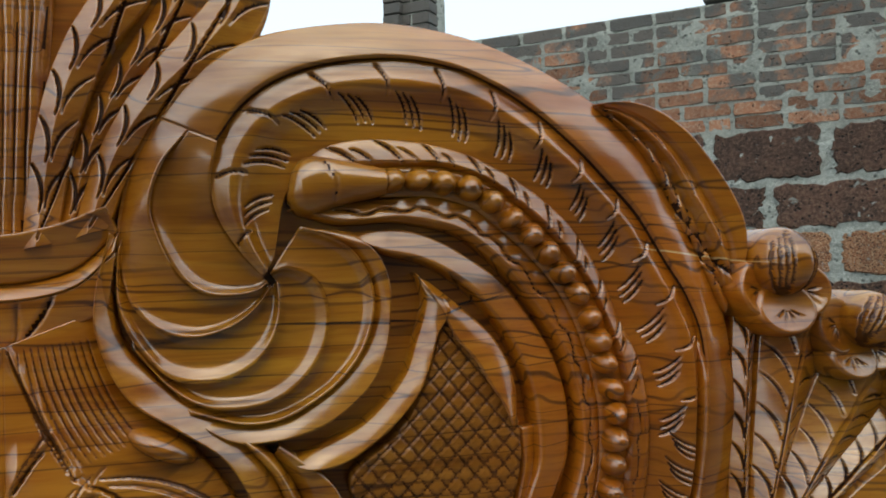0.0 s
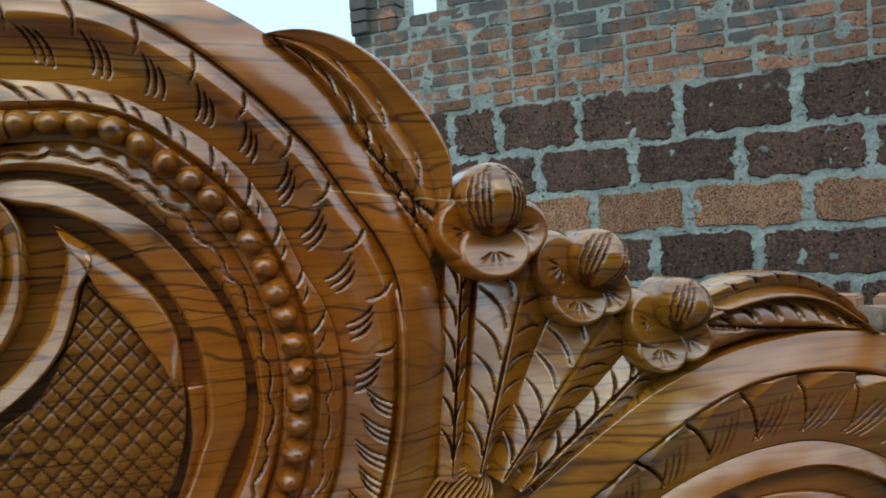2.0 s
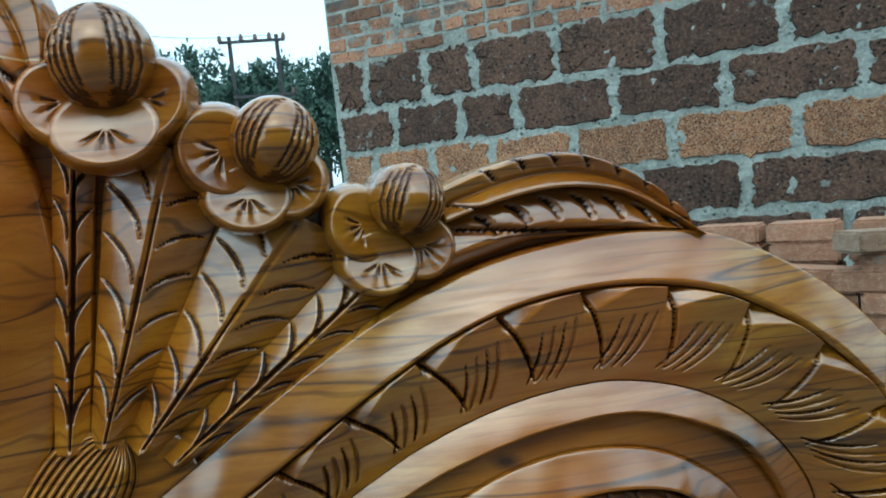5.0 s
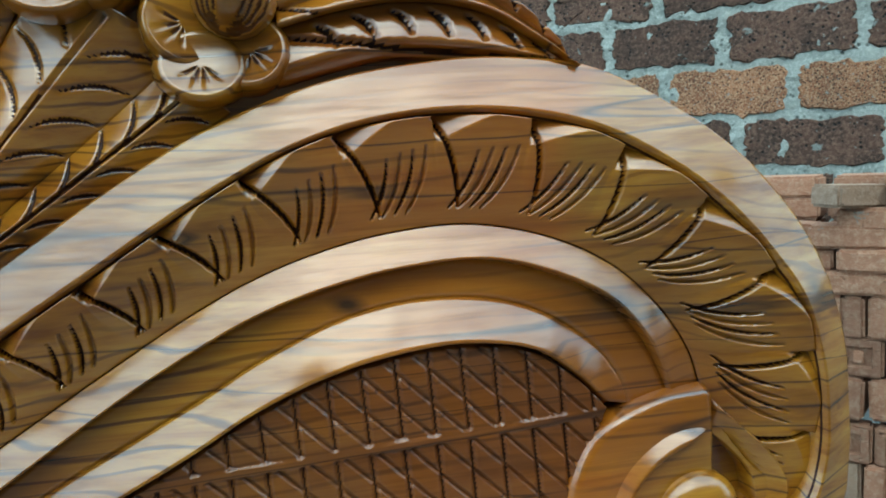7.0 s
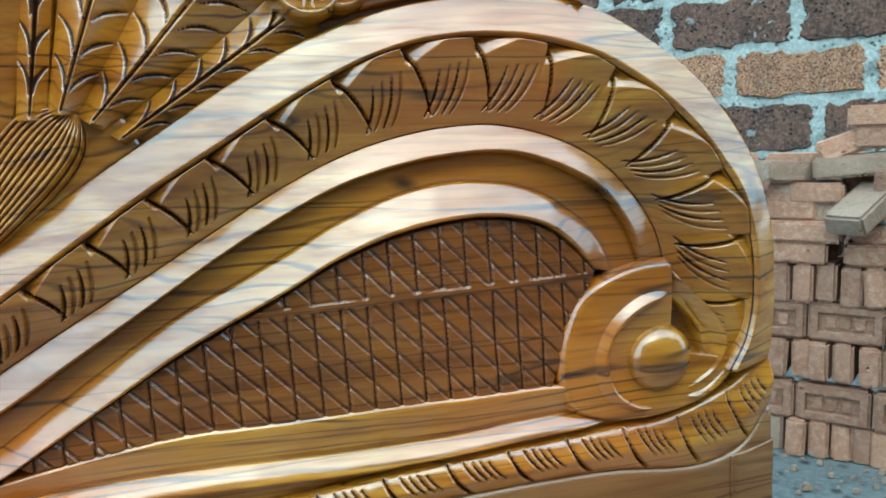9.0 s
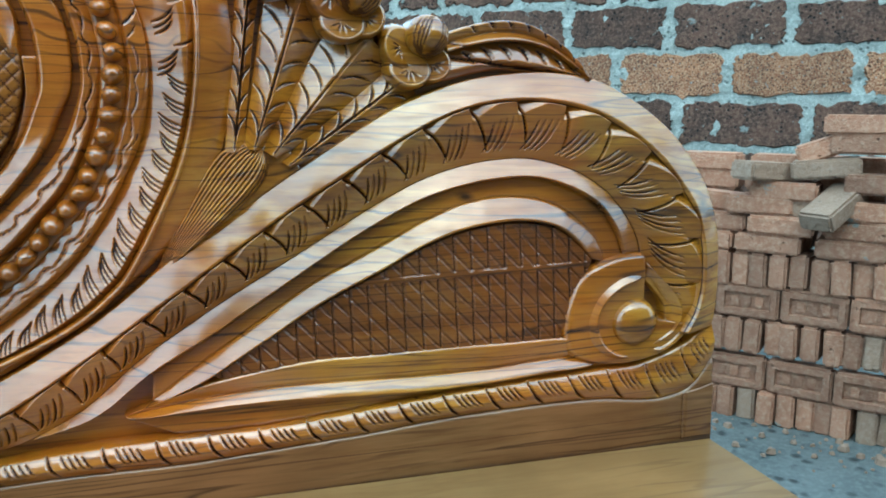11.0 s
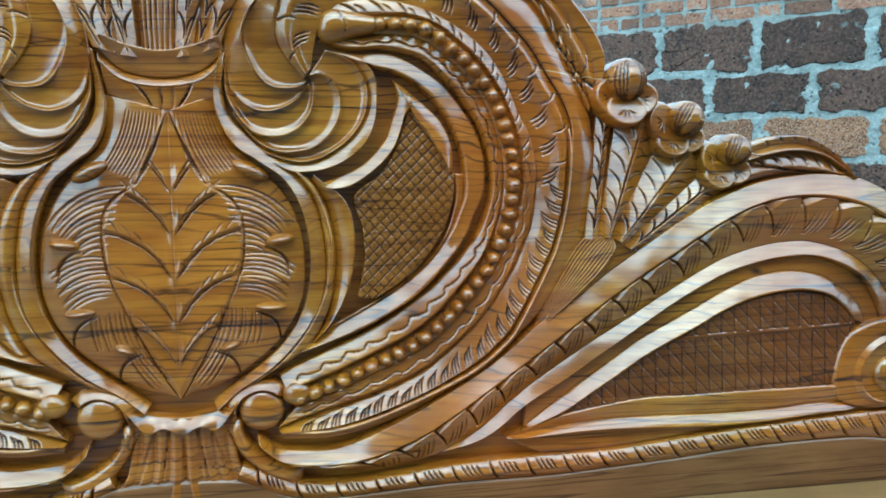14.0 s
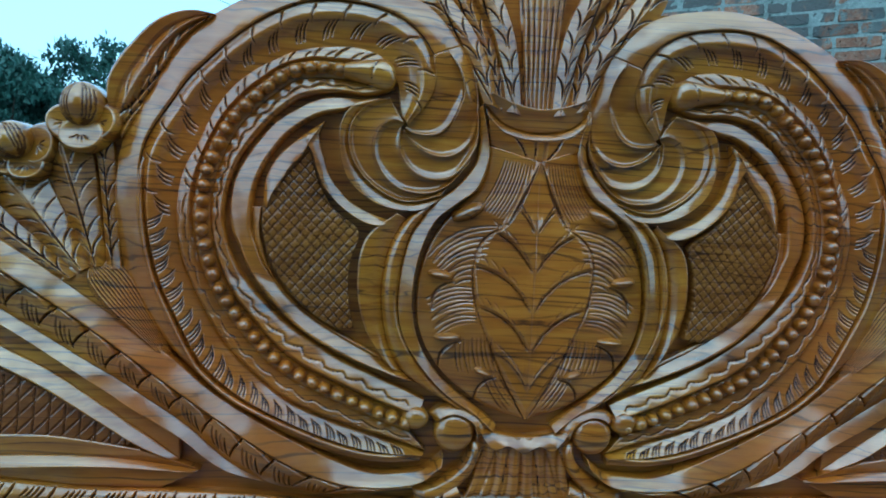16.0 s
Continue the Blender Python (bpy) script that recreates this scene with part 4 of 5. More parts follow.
        st.cut(u, 0.16, u + 0.07, 0.62, 0.25, 0.0019, 0.0045)
    st.cut(0.0, 0.16, 0.96, 0.2, 0, 0.002, 0.005)
    st.mesh("leaf_half", crest, lambda u, v, x, z: -0.010 + 0.009 * np.clip(np.minimum(v / 0.72, (1 - v) / 0.28), 0, 1) ** 0.8, sd, 0.036)
    # gadrooned base moulding
    st = Strip(GAD_UP, GAD_LO, 0.0010, 26)
    for k in range(20):
        u = 0.02 + k * 0.049
        st.cut(u, 0.06, u + 0.014, 0.94, -0.18, 0.0016, 0.005)
        for j in range(4):
            st.cut(u + 0.012 + j * 0.0065, 0.10 + 0.03 * j, u + 0.021 + j * 0.0065, 0.60, -0.12, 0.0011, 0.0035)
    st.mesh("gadroon_moulding", headboard, lambda u, v, x, z: -0.007 + 0.009 * np.clip(np.minimum(v / 0.5, (1 - v) / 0.5), 0, 1) ** 0.6, sd, 0.03)
    # medallion frame
    f1a = pts("0.061,0.901 0.053,0.865 0.053,0.84 0.065,0.809 0.088,0.791 0.112,0.772 0.127,0.744 0.135,0.709 0.136,0.672 0.128,0.635 0.108,0.601 0.083,0.577 0.055,0.557 0.032,0.538")
    f1b = pts("0.064,0.898 0.061,0.863 0.066,0.836 0.089,0.808 0.116,0.787 0.14,0.754 0.15,0.715 0.152,0.672 0.143,0.634 0.118,0.598 0.09,0.571 0.06,0.552 0.036,0.531")
    settle = lambda P: P + np.c_[sd * MED * np.clip((0.86 - P[:, 1]) / 0.10, 0, 1), np.zeros(len(P))]
    f1a, f1b = settle(f1a), settle(f1b)
    Strip(f1a, f1b, 0.0018, 12).mesh("medallion_frame", headboard, lambda u, v, x, z: (lambda k: (1 - k) * (0.002 - 0.009 * v) + k * (-0.009 + 0.009 * v))(np.clip((u - 0.55) / 0.18, 0, 1)), sd, 0.026)
    far = (0.002 if sd > 0 else -0.006)
    f2b = pts("0.12,0.79 0.145,0.77 0.162,0.739 0.169,0.696 0.166,0.653 0.157,0.622 0.141,0.596 0.11,0.576")
    Strip(f1b[4:], f2b + (far, 0), 0.0018, 12).mesh("medallion_frame", headboard, tapered(rounded(-0.012, -0.001), 0.06, -0.012), sd, 0.026)
    Strip(f2b[1:7] + (far, 0), pts("0.15,0.776 0.184,0.745 0.191,0.696 0.182,0.652 0.166,0.621 0.147,0.6"), 0.002, 10).mesh("medallion_frame", headboard, sloped(-0.012, -0.002, 0.002), sd, 0.026)
    # half of the shield with its leaf and combed gouges
    st = Strip(pts("0,0.841 0,0.79 0,0.72 0,0.65 0,0.58 0,0.547"),
               pts("0.054,0.858 0.055,0.835 0.058,0.820 0.068,0.803 0.094,0.779 0.119,0.742 0.13,0.697 0.127,0.647 0.104,0.605 0.067,0.573 0.037,0.556 0.004,0.547"), 0.0009, 118, snug=sd * MED)
    def comb(n, p0, p1, q0, q1, bend, w=0.0013, d=0.0015):
        """n gouges side by side, from the line p0-p1 to the line q0-q1."""
        for k in range(n):
            f = k / (n - 1)
            st.cut_xz([s + (e - s) * f for s, e in zip(p0, p1)], [s + (e - s) * f for s, e in zip(q0, q1)], bend, w, d, True)
    comb(11, (0.040, 0.842), (0.006, 0.838), (0.066, 0.786), (0.030, 0.772), -0.12, 0.0010, 0.0012)
    # curved strokes that feather the ground beside the leaf, in fans from its lobes
    for n, p0, p1, q0, q1, bend in ((11, (0.047, 0.768), (0.067, 0.704), (0.120, 0.728), (0.090, 0.698), 0.26), (10, (0.068, 0.696), (0.062, 0.656), (0.120, 0.680), (0.106, 0.638), 0.24),
                                    (9, (0.084, 0.634), (0.046, 0.642), (0.080, 0.600), (0.036, 0.600), 0.10), (5, (0.052, 0.596), (0.034, 0.598), (0.026, 0.556), (0.010, 0.566), 0.08)):
        for k in range(n):
            f = k / (n - 1)
            wob = 0.0012 * math.sin(k * 2.7 + n)
            st.cut_xz([s + (e - s) * f + wob for s, e in zip(p0, p1)], [s + (e - s) * f - wob for s, e in zip(q0, q1)], bend, 0.0014, 0.0015 + 0.0004 * math.sin(k * 1.9), k % 2 == 0)
    # veins sweep up and out from the midrib, each with fine feathering above it
    for z0, reach in ((0.757, 0.018), (0.712, 0.042), (0.667, 0.066), (0.622, 0.058), (0.580, 0.034)):
        line = [(x, z0 + VEIN(x)) for x in np.linspace(0.003, reach, 6)]
        for p, q in zip(line[:-1], line[1:]):
            st.cut_xz(p, q, 0.0, 0.0012, 0.0016)
        for k in range(6):
            x = 0.006 + (reach - 0.008) * k / 5
            st.cut_xz((x, z0 + VEIN(x) + 0.003), (x + 0.009, z0 + VEIN(x) + 0.017), 0.18, 0.0009, 0.0012, k % 2 == 0)
    for p, q, bend in (((0.054, 0.650), (0.002, 0.548), 0.05), ((0.040, 0.764), (0.068, 0.735), 0.25), ((0.068, 0.735), (0.054, 0.650), 0.16), ((0.002, 0.838), (0.034, 0.768), -0.05)):
        st.cut_xz(p, q, bend, 0.0014, 0.0030)
    for x, z in ((0.104, 0.704), (0.093, 0.636), (0.050, 0.596)):
        st.cut_xz((x - 0.014, z - 0.002), (x + 0.010, z - 0.034), 0.45, 0.0018, 0.0034)

    def shield(u, v, x, z):
        out = np.interp(-z, (-0.842, -0.768, -0.745, -0.72, -0.69, -0.655, -0.62, -0.556, -0.55), (0, 0.036, 0.062, 0.069, 0.066, 0.055, 0.040, 0.001, 0))
        leaf = np.clip((out - x) / 0.004 + 0.5, 0, 1)
        neck = np.exp(-((x - out) / 0.0026) ** 2) * (z > 0.770)
        rib = np.exp(-(x / 0.0055) ** 2) * np.clip((z - 0.57) / 0.05, 0, 1) * np.clip((0.79 - z) / 0.05, 0, 1)
        # leaflets overlap like shingles, each thickest just above its vein
        step = ((z - VEIN(x) - 0.622) / 0.045) % 1
        lap = np.clip(step / 0.10, 0, 1) * (1 - step) * np.clip((0.80 - z) / 0.03, 0, 1) * np.clip((z - 0.565) / 0.02, 0, 1) * np.clip(x / 0.006, 0, 1)
        roll = 0.0022 * np.exp(-((z - 0.735 + 0.25 * (x - 0.08)) / 0.016) ** 2) + 0.0020 * np.exp(-((z - 0.668) / 0.014) ** 2)
        return -0.010 + 0.010 * np.clip(1 - v ** 2.4, 0, 1) ** 0.8 + 0.0014 * leaf + 0.0030 * neck + 0.0030 * rib + 0.0050 * leaf * lap + (1 - leaf) * roll * (z < 0.77)
    st.mesh("shield_half", headboard, shield, sd, 0.026, mats=[WOOD, STAIN_SHADE], shift=MED)
    for cx, cz, rx, rz, a in ((0.106, 0.709, 0.015, 0.006, 0.15), (0.094, 0.639, 0.016, 0.005, -0.05), (0.052, 0.600, 0.012, 0.005, 0.35), (0.078, 0.781, 0.020, 0.008, -0.45)):
        dome("leaf_tip", cx + MED * sd, cz, rx, rz, -0.006, 0.007, headboard, sd, a, (), None, 20, 0.7)
    # foot of the medallion: volute and ribbon
    foot = new("foot_volute")
    foot.parent = headboard
    dome("volute_eye", 0.081 + MED * sd, 0.529, 0.023, 0.023, -0.008, 0.0055, foot, sd, 0, (), None, 40, 0.38)
    dome("bud", 0.122 + 0.004 * sd, 0.545, 0.0155, 0.0135, -0.008, 0.006, foot, sd, 0.2, (), None, 28, 0.45)
    Strip(pts("0.040,0.532 0.047,0.548 0.062,0.557 0.080,0.561 0.098,0.558 0.110,0.549"), pts("0.052,0.520 0.058,0.538 0.068,0.547 0.081,0.551 0.094,0.548 0.103,0.540"), 0.0016, 14).mesh(
        "coil", foot, tapered(sloped(-0.007, 0.003, 0.001), 0.10, -0.01), sd, 0.026, shift=MED)
    Strip(pts("0.050,0.522 0.048,0.505 0.058,0.480 0.085,0.455 0.12,0.44"), pts("0.062,0.520 0.062,0.505 0.072,0.488 0.098,0.470 0.125,0.462"), 0.0016, 14).mesh(
        "coil", foot, tapered(rounded(-0.010, 0.000), 0.12, -0.012), sd, 0.026, shift=MED)
    # plume leaves
    blade("plume_leaf", "0.041,0.897 0.055,0.945 0.075,0.985 0.098,1.015 0.125,1.05 0.15,1.085", "0.060,0.903 0.077,0.948 0.1,0.977 0.13,1.003 0.15,1.035 0.158,1.085", sd, -0.008, -0.001, 6, 0.045)
    blade("plume_leaf", "0.017,0.892 0.024,0.96 0.036,1.005 0.056,1.045 0.08,1.1", "0.034,0.895 0.045,0.96 0.061,1.003 0.085,1.04 0.105,1.1", sd, -0.006, 0.000, 7, 0.045)
    blade("plume_leaf", "0.032,0.894 0.044,0.95 0.06,0.99 0.083,1.03 0.105,1.07", "0.046,0.898 0.058,0.945 0.077,0.985 0.1,1.018 0.122,1.06", sd, -0.012, -0.005, 7, 0.04)

# centre pieces
st = Strip(pts("-0.02,0.884 -0.021,0.95 -0.026,1.02 -0.035,1.1"), pts("0.02,0.884 0.021,0.95 0.026,1.02 0.035,1.1"), 0.0022, 40)
for k in range(8):
    v = 0.09 + k * 0.117
    st.cut(0.0, v, 0.98, v, 0.0, 0.0014, 0.004)
st.mesh("plume_column", headboard, lambda u, v, x, z: -0.010 + 0.009 * np.clip(1 - (2 * v - 1) ** 2, 0, 1) ** 0.5 - 0.012 * u, 1, 0.045, shift=0.004)
collar_t = pts("-0.061,0.902 -0.037,0.881 0,0.874 0.037,0.881 0.061,0.902")
collar_b = pts("-0.059,0.89 -0.037,0.871 0,0.865 0.037,0.871 0.059,0.89")
cup_b = pts("-0.054,0.858 -0.03,0.848 0,0.8405 0.03,0.848 0.054,0.858")
Strip(pts("-0.056,0.915 -0.03,0.905 0,0.9 0.03,0.905 0.056,0.915"), collar_t, 0.002, 12).mesh("cup", headboard, sloped(0.006, -0.004, -0.001), 1, 0.026, shift=0.004)
Strip(collar_t, collar_b, 0.0018, 10).mesh("collar", headboard, sloped(-0.007, 0.001, 0.001), 1, 0.026, shift=0.004)
st = Strip(collar_b, cup_b, 0.0016, 16)
for u0, u1 in ((0.30, 0.40), (0.70, 0.60), (0.47, 0.47), (0.56, 0.56)):
    st.cut(u0, 0.05, u1, 0.9, 0.1, 0.0016, 0.004)
st.mesh("cup", headboard, sloped(0.000, -0.005, 0.001), 1, 0.026, shift=0.005)
Strip(pts("-0.062,0.551 -0.04,0.532 -0.018,0.527 0,0.525 0.018,0.527 0.04,0.532 0.062,0.551"),
      pts("-0.056,0.538 -0.036,0.512 -0.018,0.516 0,0.508 0.018,0.516 0.036,0.512 0.056,0.538"), 0.0015, 12).mesh("apron", headboard, sloped(-0.006, 0.004, 0.001), 1, 0.026, shift=MED)
st = Strip(pts("-0.055,0.525 -0.052,0.5 -0.06,0.46 -0.09,0.425 -0.12,0.40"), pts("0.055,0.525 0.052,0.5 0.06,0.46 0.09,0.425 0.12,0.40"), 0.0018, 60)
for k in range(7):
    v = 0.08 + k * 0.14
    st.cut(0.10, v, 0.98, v, 0.0, 0.0018, 0.004, k % 2 == 0)
st.mesh("fluted_stem", headboard, lambda u, v, x, z: -0.012 + 0.005 * np.abs(np.sin(np.pi * (v - 0.08) / 0.14)) ** 0.7 + 0.004 * np.sin(np.pi * v), 1, 0.026, shift=MED)
# rail under the moulding and the backing board
rail_top = np.vstack([(GAD_LO * (-1, 1))[::-1], GAD_LO])
st = Strip(rail_top, pts("-0.931,0.392 -0.5,0.392 0,0.392 0.5,0.392 0.931,0.392"), 0.006, 12)
st.mesh("bottom_rail", headboard, sloped(-0.004, -0.003), 1, 0.042, mats=[RAIL])
half = np.vstack([pts("0,1.095 0.09,1.095 0.14,1.08 0.143,1.02"), RIM_OUT[4:10] - (0, 0.002), pts("0.38,0.978 0.403,0.974 0.42,0.963 0.437,0.946 0.452,0.926 0.461,0.905 0.462,0.885 0.475,0.888 0.49,0.888 0.505,0.878 0.516,0.86 0.53,0.848 0.56,0.845 0.575,0.832 0.584,0.800 0.612,0.790 0.634,0.79 0.68,0.807 0.705,0.809 0.727,0.802 0.749,0.788 0.765,0.774"),
                  WING_OUT[15:] - (0.002, 0.003), pts("0.927,0.49 0.929,0.45 0.93,0.2 0.93,-0.1")])
from_below = np.vstack([half, pts("0,-0.1")])
tris = geometry.tessellate_polygon([[Vector((x, z, 0)) for x, z in from_below]])
for sd in (1, -1):
    nl = len(from_below)
    V = [(x * sd, 0.0240, z) for x, z in from_below] + [(x * sd, 0.046, z) for x, z in from_below]
    F = [tuple(t) for t in tris] + [tuple(nl + i for i in t) for t in tris] + [(i, (i + 1) % nl, nl + (i + 1) % nl, nl + i) for i in range(nl - 2)]
    bm = bmesh.new()
    vs = [bm.verts.new(v) for v in V]
    for f in F:
        bm.faces.new([vs[i] for i in f])
    part("backing_board", bm, WOOD, headboard)
for sd in (1, -1):
    blk = Strip(pts("0.894,0.447 0.912,0.450 0.930,0.455"), pts("0.894,0.398 0.912,0.398 0.930,0.398"), 0.0015, 30)
    blk.cut_xz((0.897, 0.446), (0.897, 0.400), 0, 0.0012, 0.002)
    blk.mesh("corner_block", headboard, sloped(-0.0025, -0.0015), sd, 0.042, mats=[RAIL, CUT])

# ---- ledge of the bed under the headboard ----
ledge = empty("bed_ledge", "pale plywood bed ledge with a rounded front edge", "bed")
bm = box_bm(1.862, 0.176, 0.022, 0.007, 3)
bmesh.ops.translate(bm, verts=bm.verts, vec=(0, -0.086, 0.386))
part("ledge_top", bm, DECK, ledge, smooth=False)
bm = box_bm(1.83, 0.03, 0.42, 0.004)
bmesh.ops.translate(bm, verts=bm.verts, vec=(0, -0.150, 0.164))
part("front_panel", bm, WOOD, ledge, "varnished teak front panel")
for k in range(46):
    bm = box_bm(0.018, 0.008, 0.007, 0.003)
    bmesh.ops.translate(bm, verts=bm.verts, vec=(-0.9 + k * 0.04, -0.166, 0.358))
    part("carved_notch", bm, CUT, ledge)
for sx in (-0.90, 0.90):
    bm = box_bm(0.03, 0.12, 0.42, 0.004)
    bmesh.ops.translate(bm, verts=bm.verts, vec=(sx, -0.07, 0.164))
    part("side_panel", bm, WOOD, ledge)
    bm = box_bm(0.07, 0.14, 0.15, 0.008)
    bmesh.ops.translate(bm, verts=bm.verts, vec=(sx * 0.97, -0.08, -0.115))
    part("foot", bm, WOOD, ledge)

# ---- ground, far trees, pole, cable ----
GROUND = -0.19
bm = bmesh.new()
bmesh.ops.create_grid(bm, x_segments=120, y_segments=120, size=1)
for v in bm.verts:
    x, y = v.co.x, v.co.y
    v.co.x, v.co.y = 300 * x * abs(x) ** 2, 300 * y * abs(y) ** 2
    r = math.hypot(v.co.x, v.co.y)
    v.co.z = GROUND + (0.012 * noise.noise((v.co.x * 3, v.co.y * 3, 0)) if r < 8 else 0)
tagged(part("ground", bm, DIRT, smooth=True), "grey cement dust and bare earth ground", "ground", kind="structure")


def tree(seed, height):
    rng = random.Random(seed)
    t = empty("tree", "distant dark green leafy tree", "tree", "trees behind the yard", at=(0, 0, GROUND))
    bm = bmesh.new()

    def limb(a, b, ra, rb):
        d = Vector(b) - Vector(a)
        m = Matrix.Translation((Vector(a) + Vector(b)) / 2) @ d.to_track_quat("Z", "Y").to_matrix().to_4x4()
        bmesh.ops.create_cone(bm, segments=7, radius1=ra, radius2=rb, depth=d.length, matrix=m, cap_ends=True)
    top = height * 0.55
    limb((0, 0, 0), (0.1, 0, top), 0.16, 0.09)
    tips = []
    for k in range(9):
        a = rng.random() * 6.28
        r, z = height * (0.12 + 0.2 * rng.random()), height * (0.45 + 0.45 * rng.random())
        tip = (r * math.cos(a), r * math.sin(a), z)
        limb((0.05, 0, top * (0.55 + 0.4 * rng.random())), tip, 0.06, 0.02)
        tips.append(tip)
    part("trunk", bm, BARK, t)
    V, F = [], []
    for tip in tips + [(0.1, 0, height * 0.8), (0, 0, height * 0.6)]:
        for c in range(12):
            o = Vector(tip) + Vector((rng.gauss(0, 1), rng.gauss(0, 1), rng.gauss(0, 0.8))) * height * 0.085
            for q in range(60):
                p = o + Vector((rng.gauss(0, 1), rng.gauss(0, 1), rng.gauss(0, 0.8))) * height * 0.032
                s = 0.06 + 0.07 * rng.random()
                e = Euler((rng.random() * 6, rng.random() * 6, rng.random() * 6)).to_matrix()
                i = len(V)
                V += [tuple(p + e @ Vector(w)) for w in ((-s * 1.5, 0, 0), (0, -s * 0.6, 0), (s * 1.5, 0, 0), (0, s * 0.6, s * 0.3))]
                F.append((i, i + 1, i + 2, i + 3))
    link("crown", V, F, LEAF, t, False)
    return t


kinds = [tree(3, 6.2), tree(8, 7.0), tree(15, 5.4)]
for k, ob in enumerate(kinds):
    ob.location = (-14.6 + 2.1 * k, 34 + k, GROUND)
rng = random.Random(5)
for k in range(20):
    x = -26 + k * 1.62
    if -15.5 < x < -9.5:
        continue
    m = Matrix.Translation((x, 37 + 6 * rng.random(), GROUND - 0.6 * rng.random())) @ Matrix.Rotation(rng.random() * 6, 4, 'Z')
    copy_thing(kinds[k % 3], m)
for k in range(9):
    m = Matrix.Translation((-12.5 + 1.9 * k, 46 + 4 * rng.random(), GROUND + 0.5)) @ Matrix.Rotation(rng.random() * 6, 4, 'Z')
    copy_thing(kinds[(k + 1) % 3], m)

for k, x in enumerate((-2.2, -0.4, 1.3, 3.0, 4.6, 6.4)):
    copy_thing(kinds[k % 3], Matrix.Translation((x, 43 + k % 2, GROUND + 0.3)) @ Matrix.Rotation(k * 1.3, 4, 'Z'))

for k, x in enumerate((-3.4, -1.2, 0.6, 1.7, 2.6)):
    copy_thing(kinds[(k + 1) % 3], Matrix.Translation((x, 45 + k % 3, GROUND)) @ Matrix.Rotation(k * 2.1, 4, 'Z') @ Matrix.Scale(1.32 - 0.04 * k, 4))

pole = empty("utility_pole", "steel double-pole power line frame with insulators", "power pole", at=(0.3, 36, GROUND))
for x in (0.0, 2.0):
    bm = bmesh.new()
    bmesh.ops.create_cone(bm, segments=10, radius1=0.12, radius2=0.09, depth=8.0, cap_ends=True)
    bmesh.ops.translate(bm, verts=bm.verts, vec=(x, 0, 4.0))
    part("post", bm, STEEL, pole)
for z, a, b in ((7.75, -0.45, 2.35), (5.4, -0.1, 2.6), (2.8, -0.1, 2.2)):
    bm = box_bm(b - a, 0.12, 0.12, 0.01)
    bmesh.ops.translate(bm, verts=bm.verts, vec=((a + b) / 2, -0.12, z))
    part("crossarm", bm, STEEL, pole)
for x, z in ((-0.4, 7.92), (0.5, 7.95), (1.1, 7.92), (1.7, 7.95), (2.3, 7.92), (2.5, 5.55)):
    bm = bmesh.new()
    bmesh.ops.create_cone(bm, segments=8, radius1=0.11, radius2=0.06, depth=0.24, cap_ends=True)
    bmesh.ops.translate(bm, verts=bm.verts, vec=(x, -0.12, z))
    part("insulator", bm, CERAMIC, pole)
wire = bpy.data.curves.new("overhead_cable", 'CURVE')
wire.dimensions, wire.bevel_depth = '3D', 0.012
sp = wire.splines.new('POLY')
sp.points.add(24)
for i, p in enumerate(sp.points):
    f = i / 24
    p.co = (-14 + 16 * f, 28 + 8 * f, 13.0 - 5.2 * f - 2.2 * math.sin(math.pi * f), 1)
wire.materials.append(CABLE)
tagged(new("overhead_cable", wire), "thin black overhead cable against the sky", "cable")

# ---- yard wall of laterite blocks and brick, with its pier ----
WALL_AT = Matrix.Translation((1.04, 4.02, 0)) @ Matrix.Rotation(radians(-40), 4, 'Z')   # x along the wall, -y to the yard
LONG = 5.6
wall = empty("wall_yard", "yard wall of laterite blocks with weathered brick courses on top", "wall", kind="structure")
wall.matrix_world = WALL_AT


def slab(name, x0, x1, z0, z1, y0, y1, mat, parent, rough=0.006, nx=60, nz=40):
    V, F = [], []
    for j in range(nz + 1):
        for i in range(nx + 1):
            x, z = x0 + (x1 - x0) * i / nx, z0 + (z1 - z0) * j / nz
            V.append((x, y0 + rough * noise.noise((x * 11, z * 11, 3.1)) * 2 + rough * noise.noise((x * 30, z * 30, 9.1)), z))
    for j in range(nz):
        for i in range(nx):
            a = j * (nx + 1) + i
            F.append((a, a + 1, a + nx + 2, a + nx + 1))
    k = len(V)
    V += [(x0, y1, z0), (x1, y1, z0), (x1, y1, z1), (x0, y1, z1)]
    c = (0, nx, (nz + 1) * (nx + 1) - 1, nz * (nx + 1))
    F += [(k + 1, k, k + 3, k + 2)]
    F += [tuple(list(range(0, nx + 1))[::-1]) + (k, k + 1), tuple(range(c[3], c[2] + 1)) + (k + 2, k + 3)]
    F += [tuple(c[3] - i * (nx + 1) for i in range(nz, -1, -1)) + (k + 3, k), tuple(c[1] + i * (nx + 1) for i in range(nz, -1, -1)) + (k + 1, k + 2)]
    return link(name, V, F, mat, parent, False)


slab("mortar_bed", 0.0, LONG, GROUND - 0.1, 1.44, 0.0, 0.2, MORTAR, wall, 0.007, 300, 90)
slab("mortar_bed", 0.0, LONG, 1.44, 2.012, 0.010, 0.2, OLD_MORTAR, wall, 0.004, 160, 20)

slab("mortar_bed", 0.5, LONG, 2.012, 2.082, 0.010, 0.2, OLD_MORTAR, wall, 0.004, 160, 6)


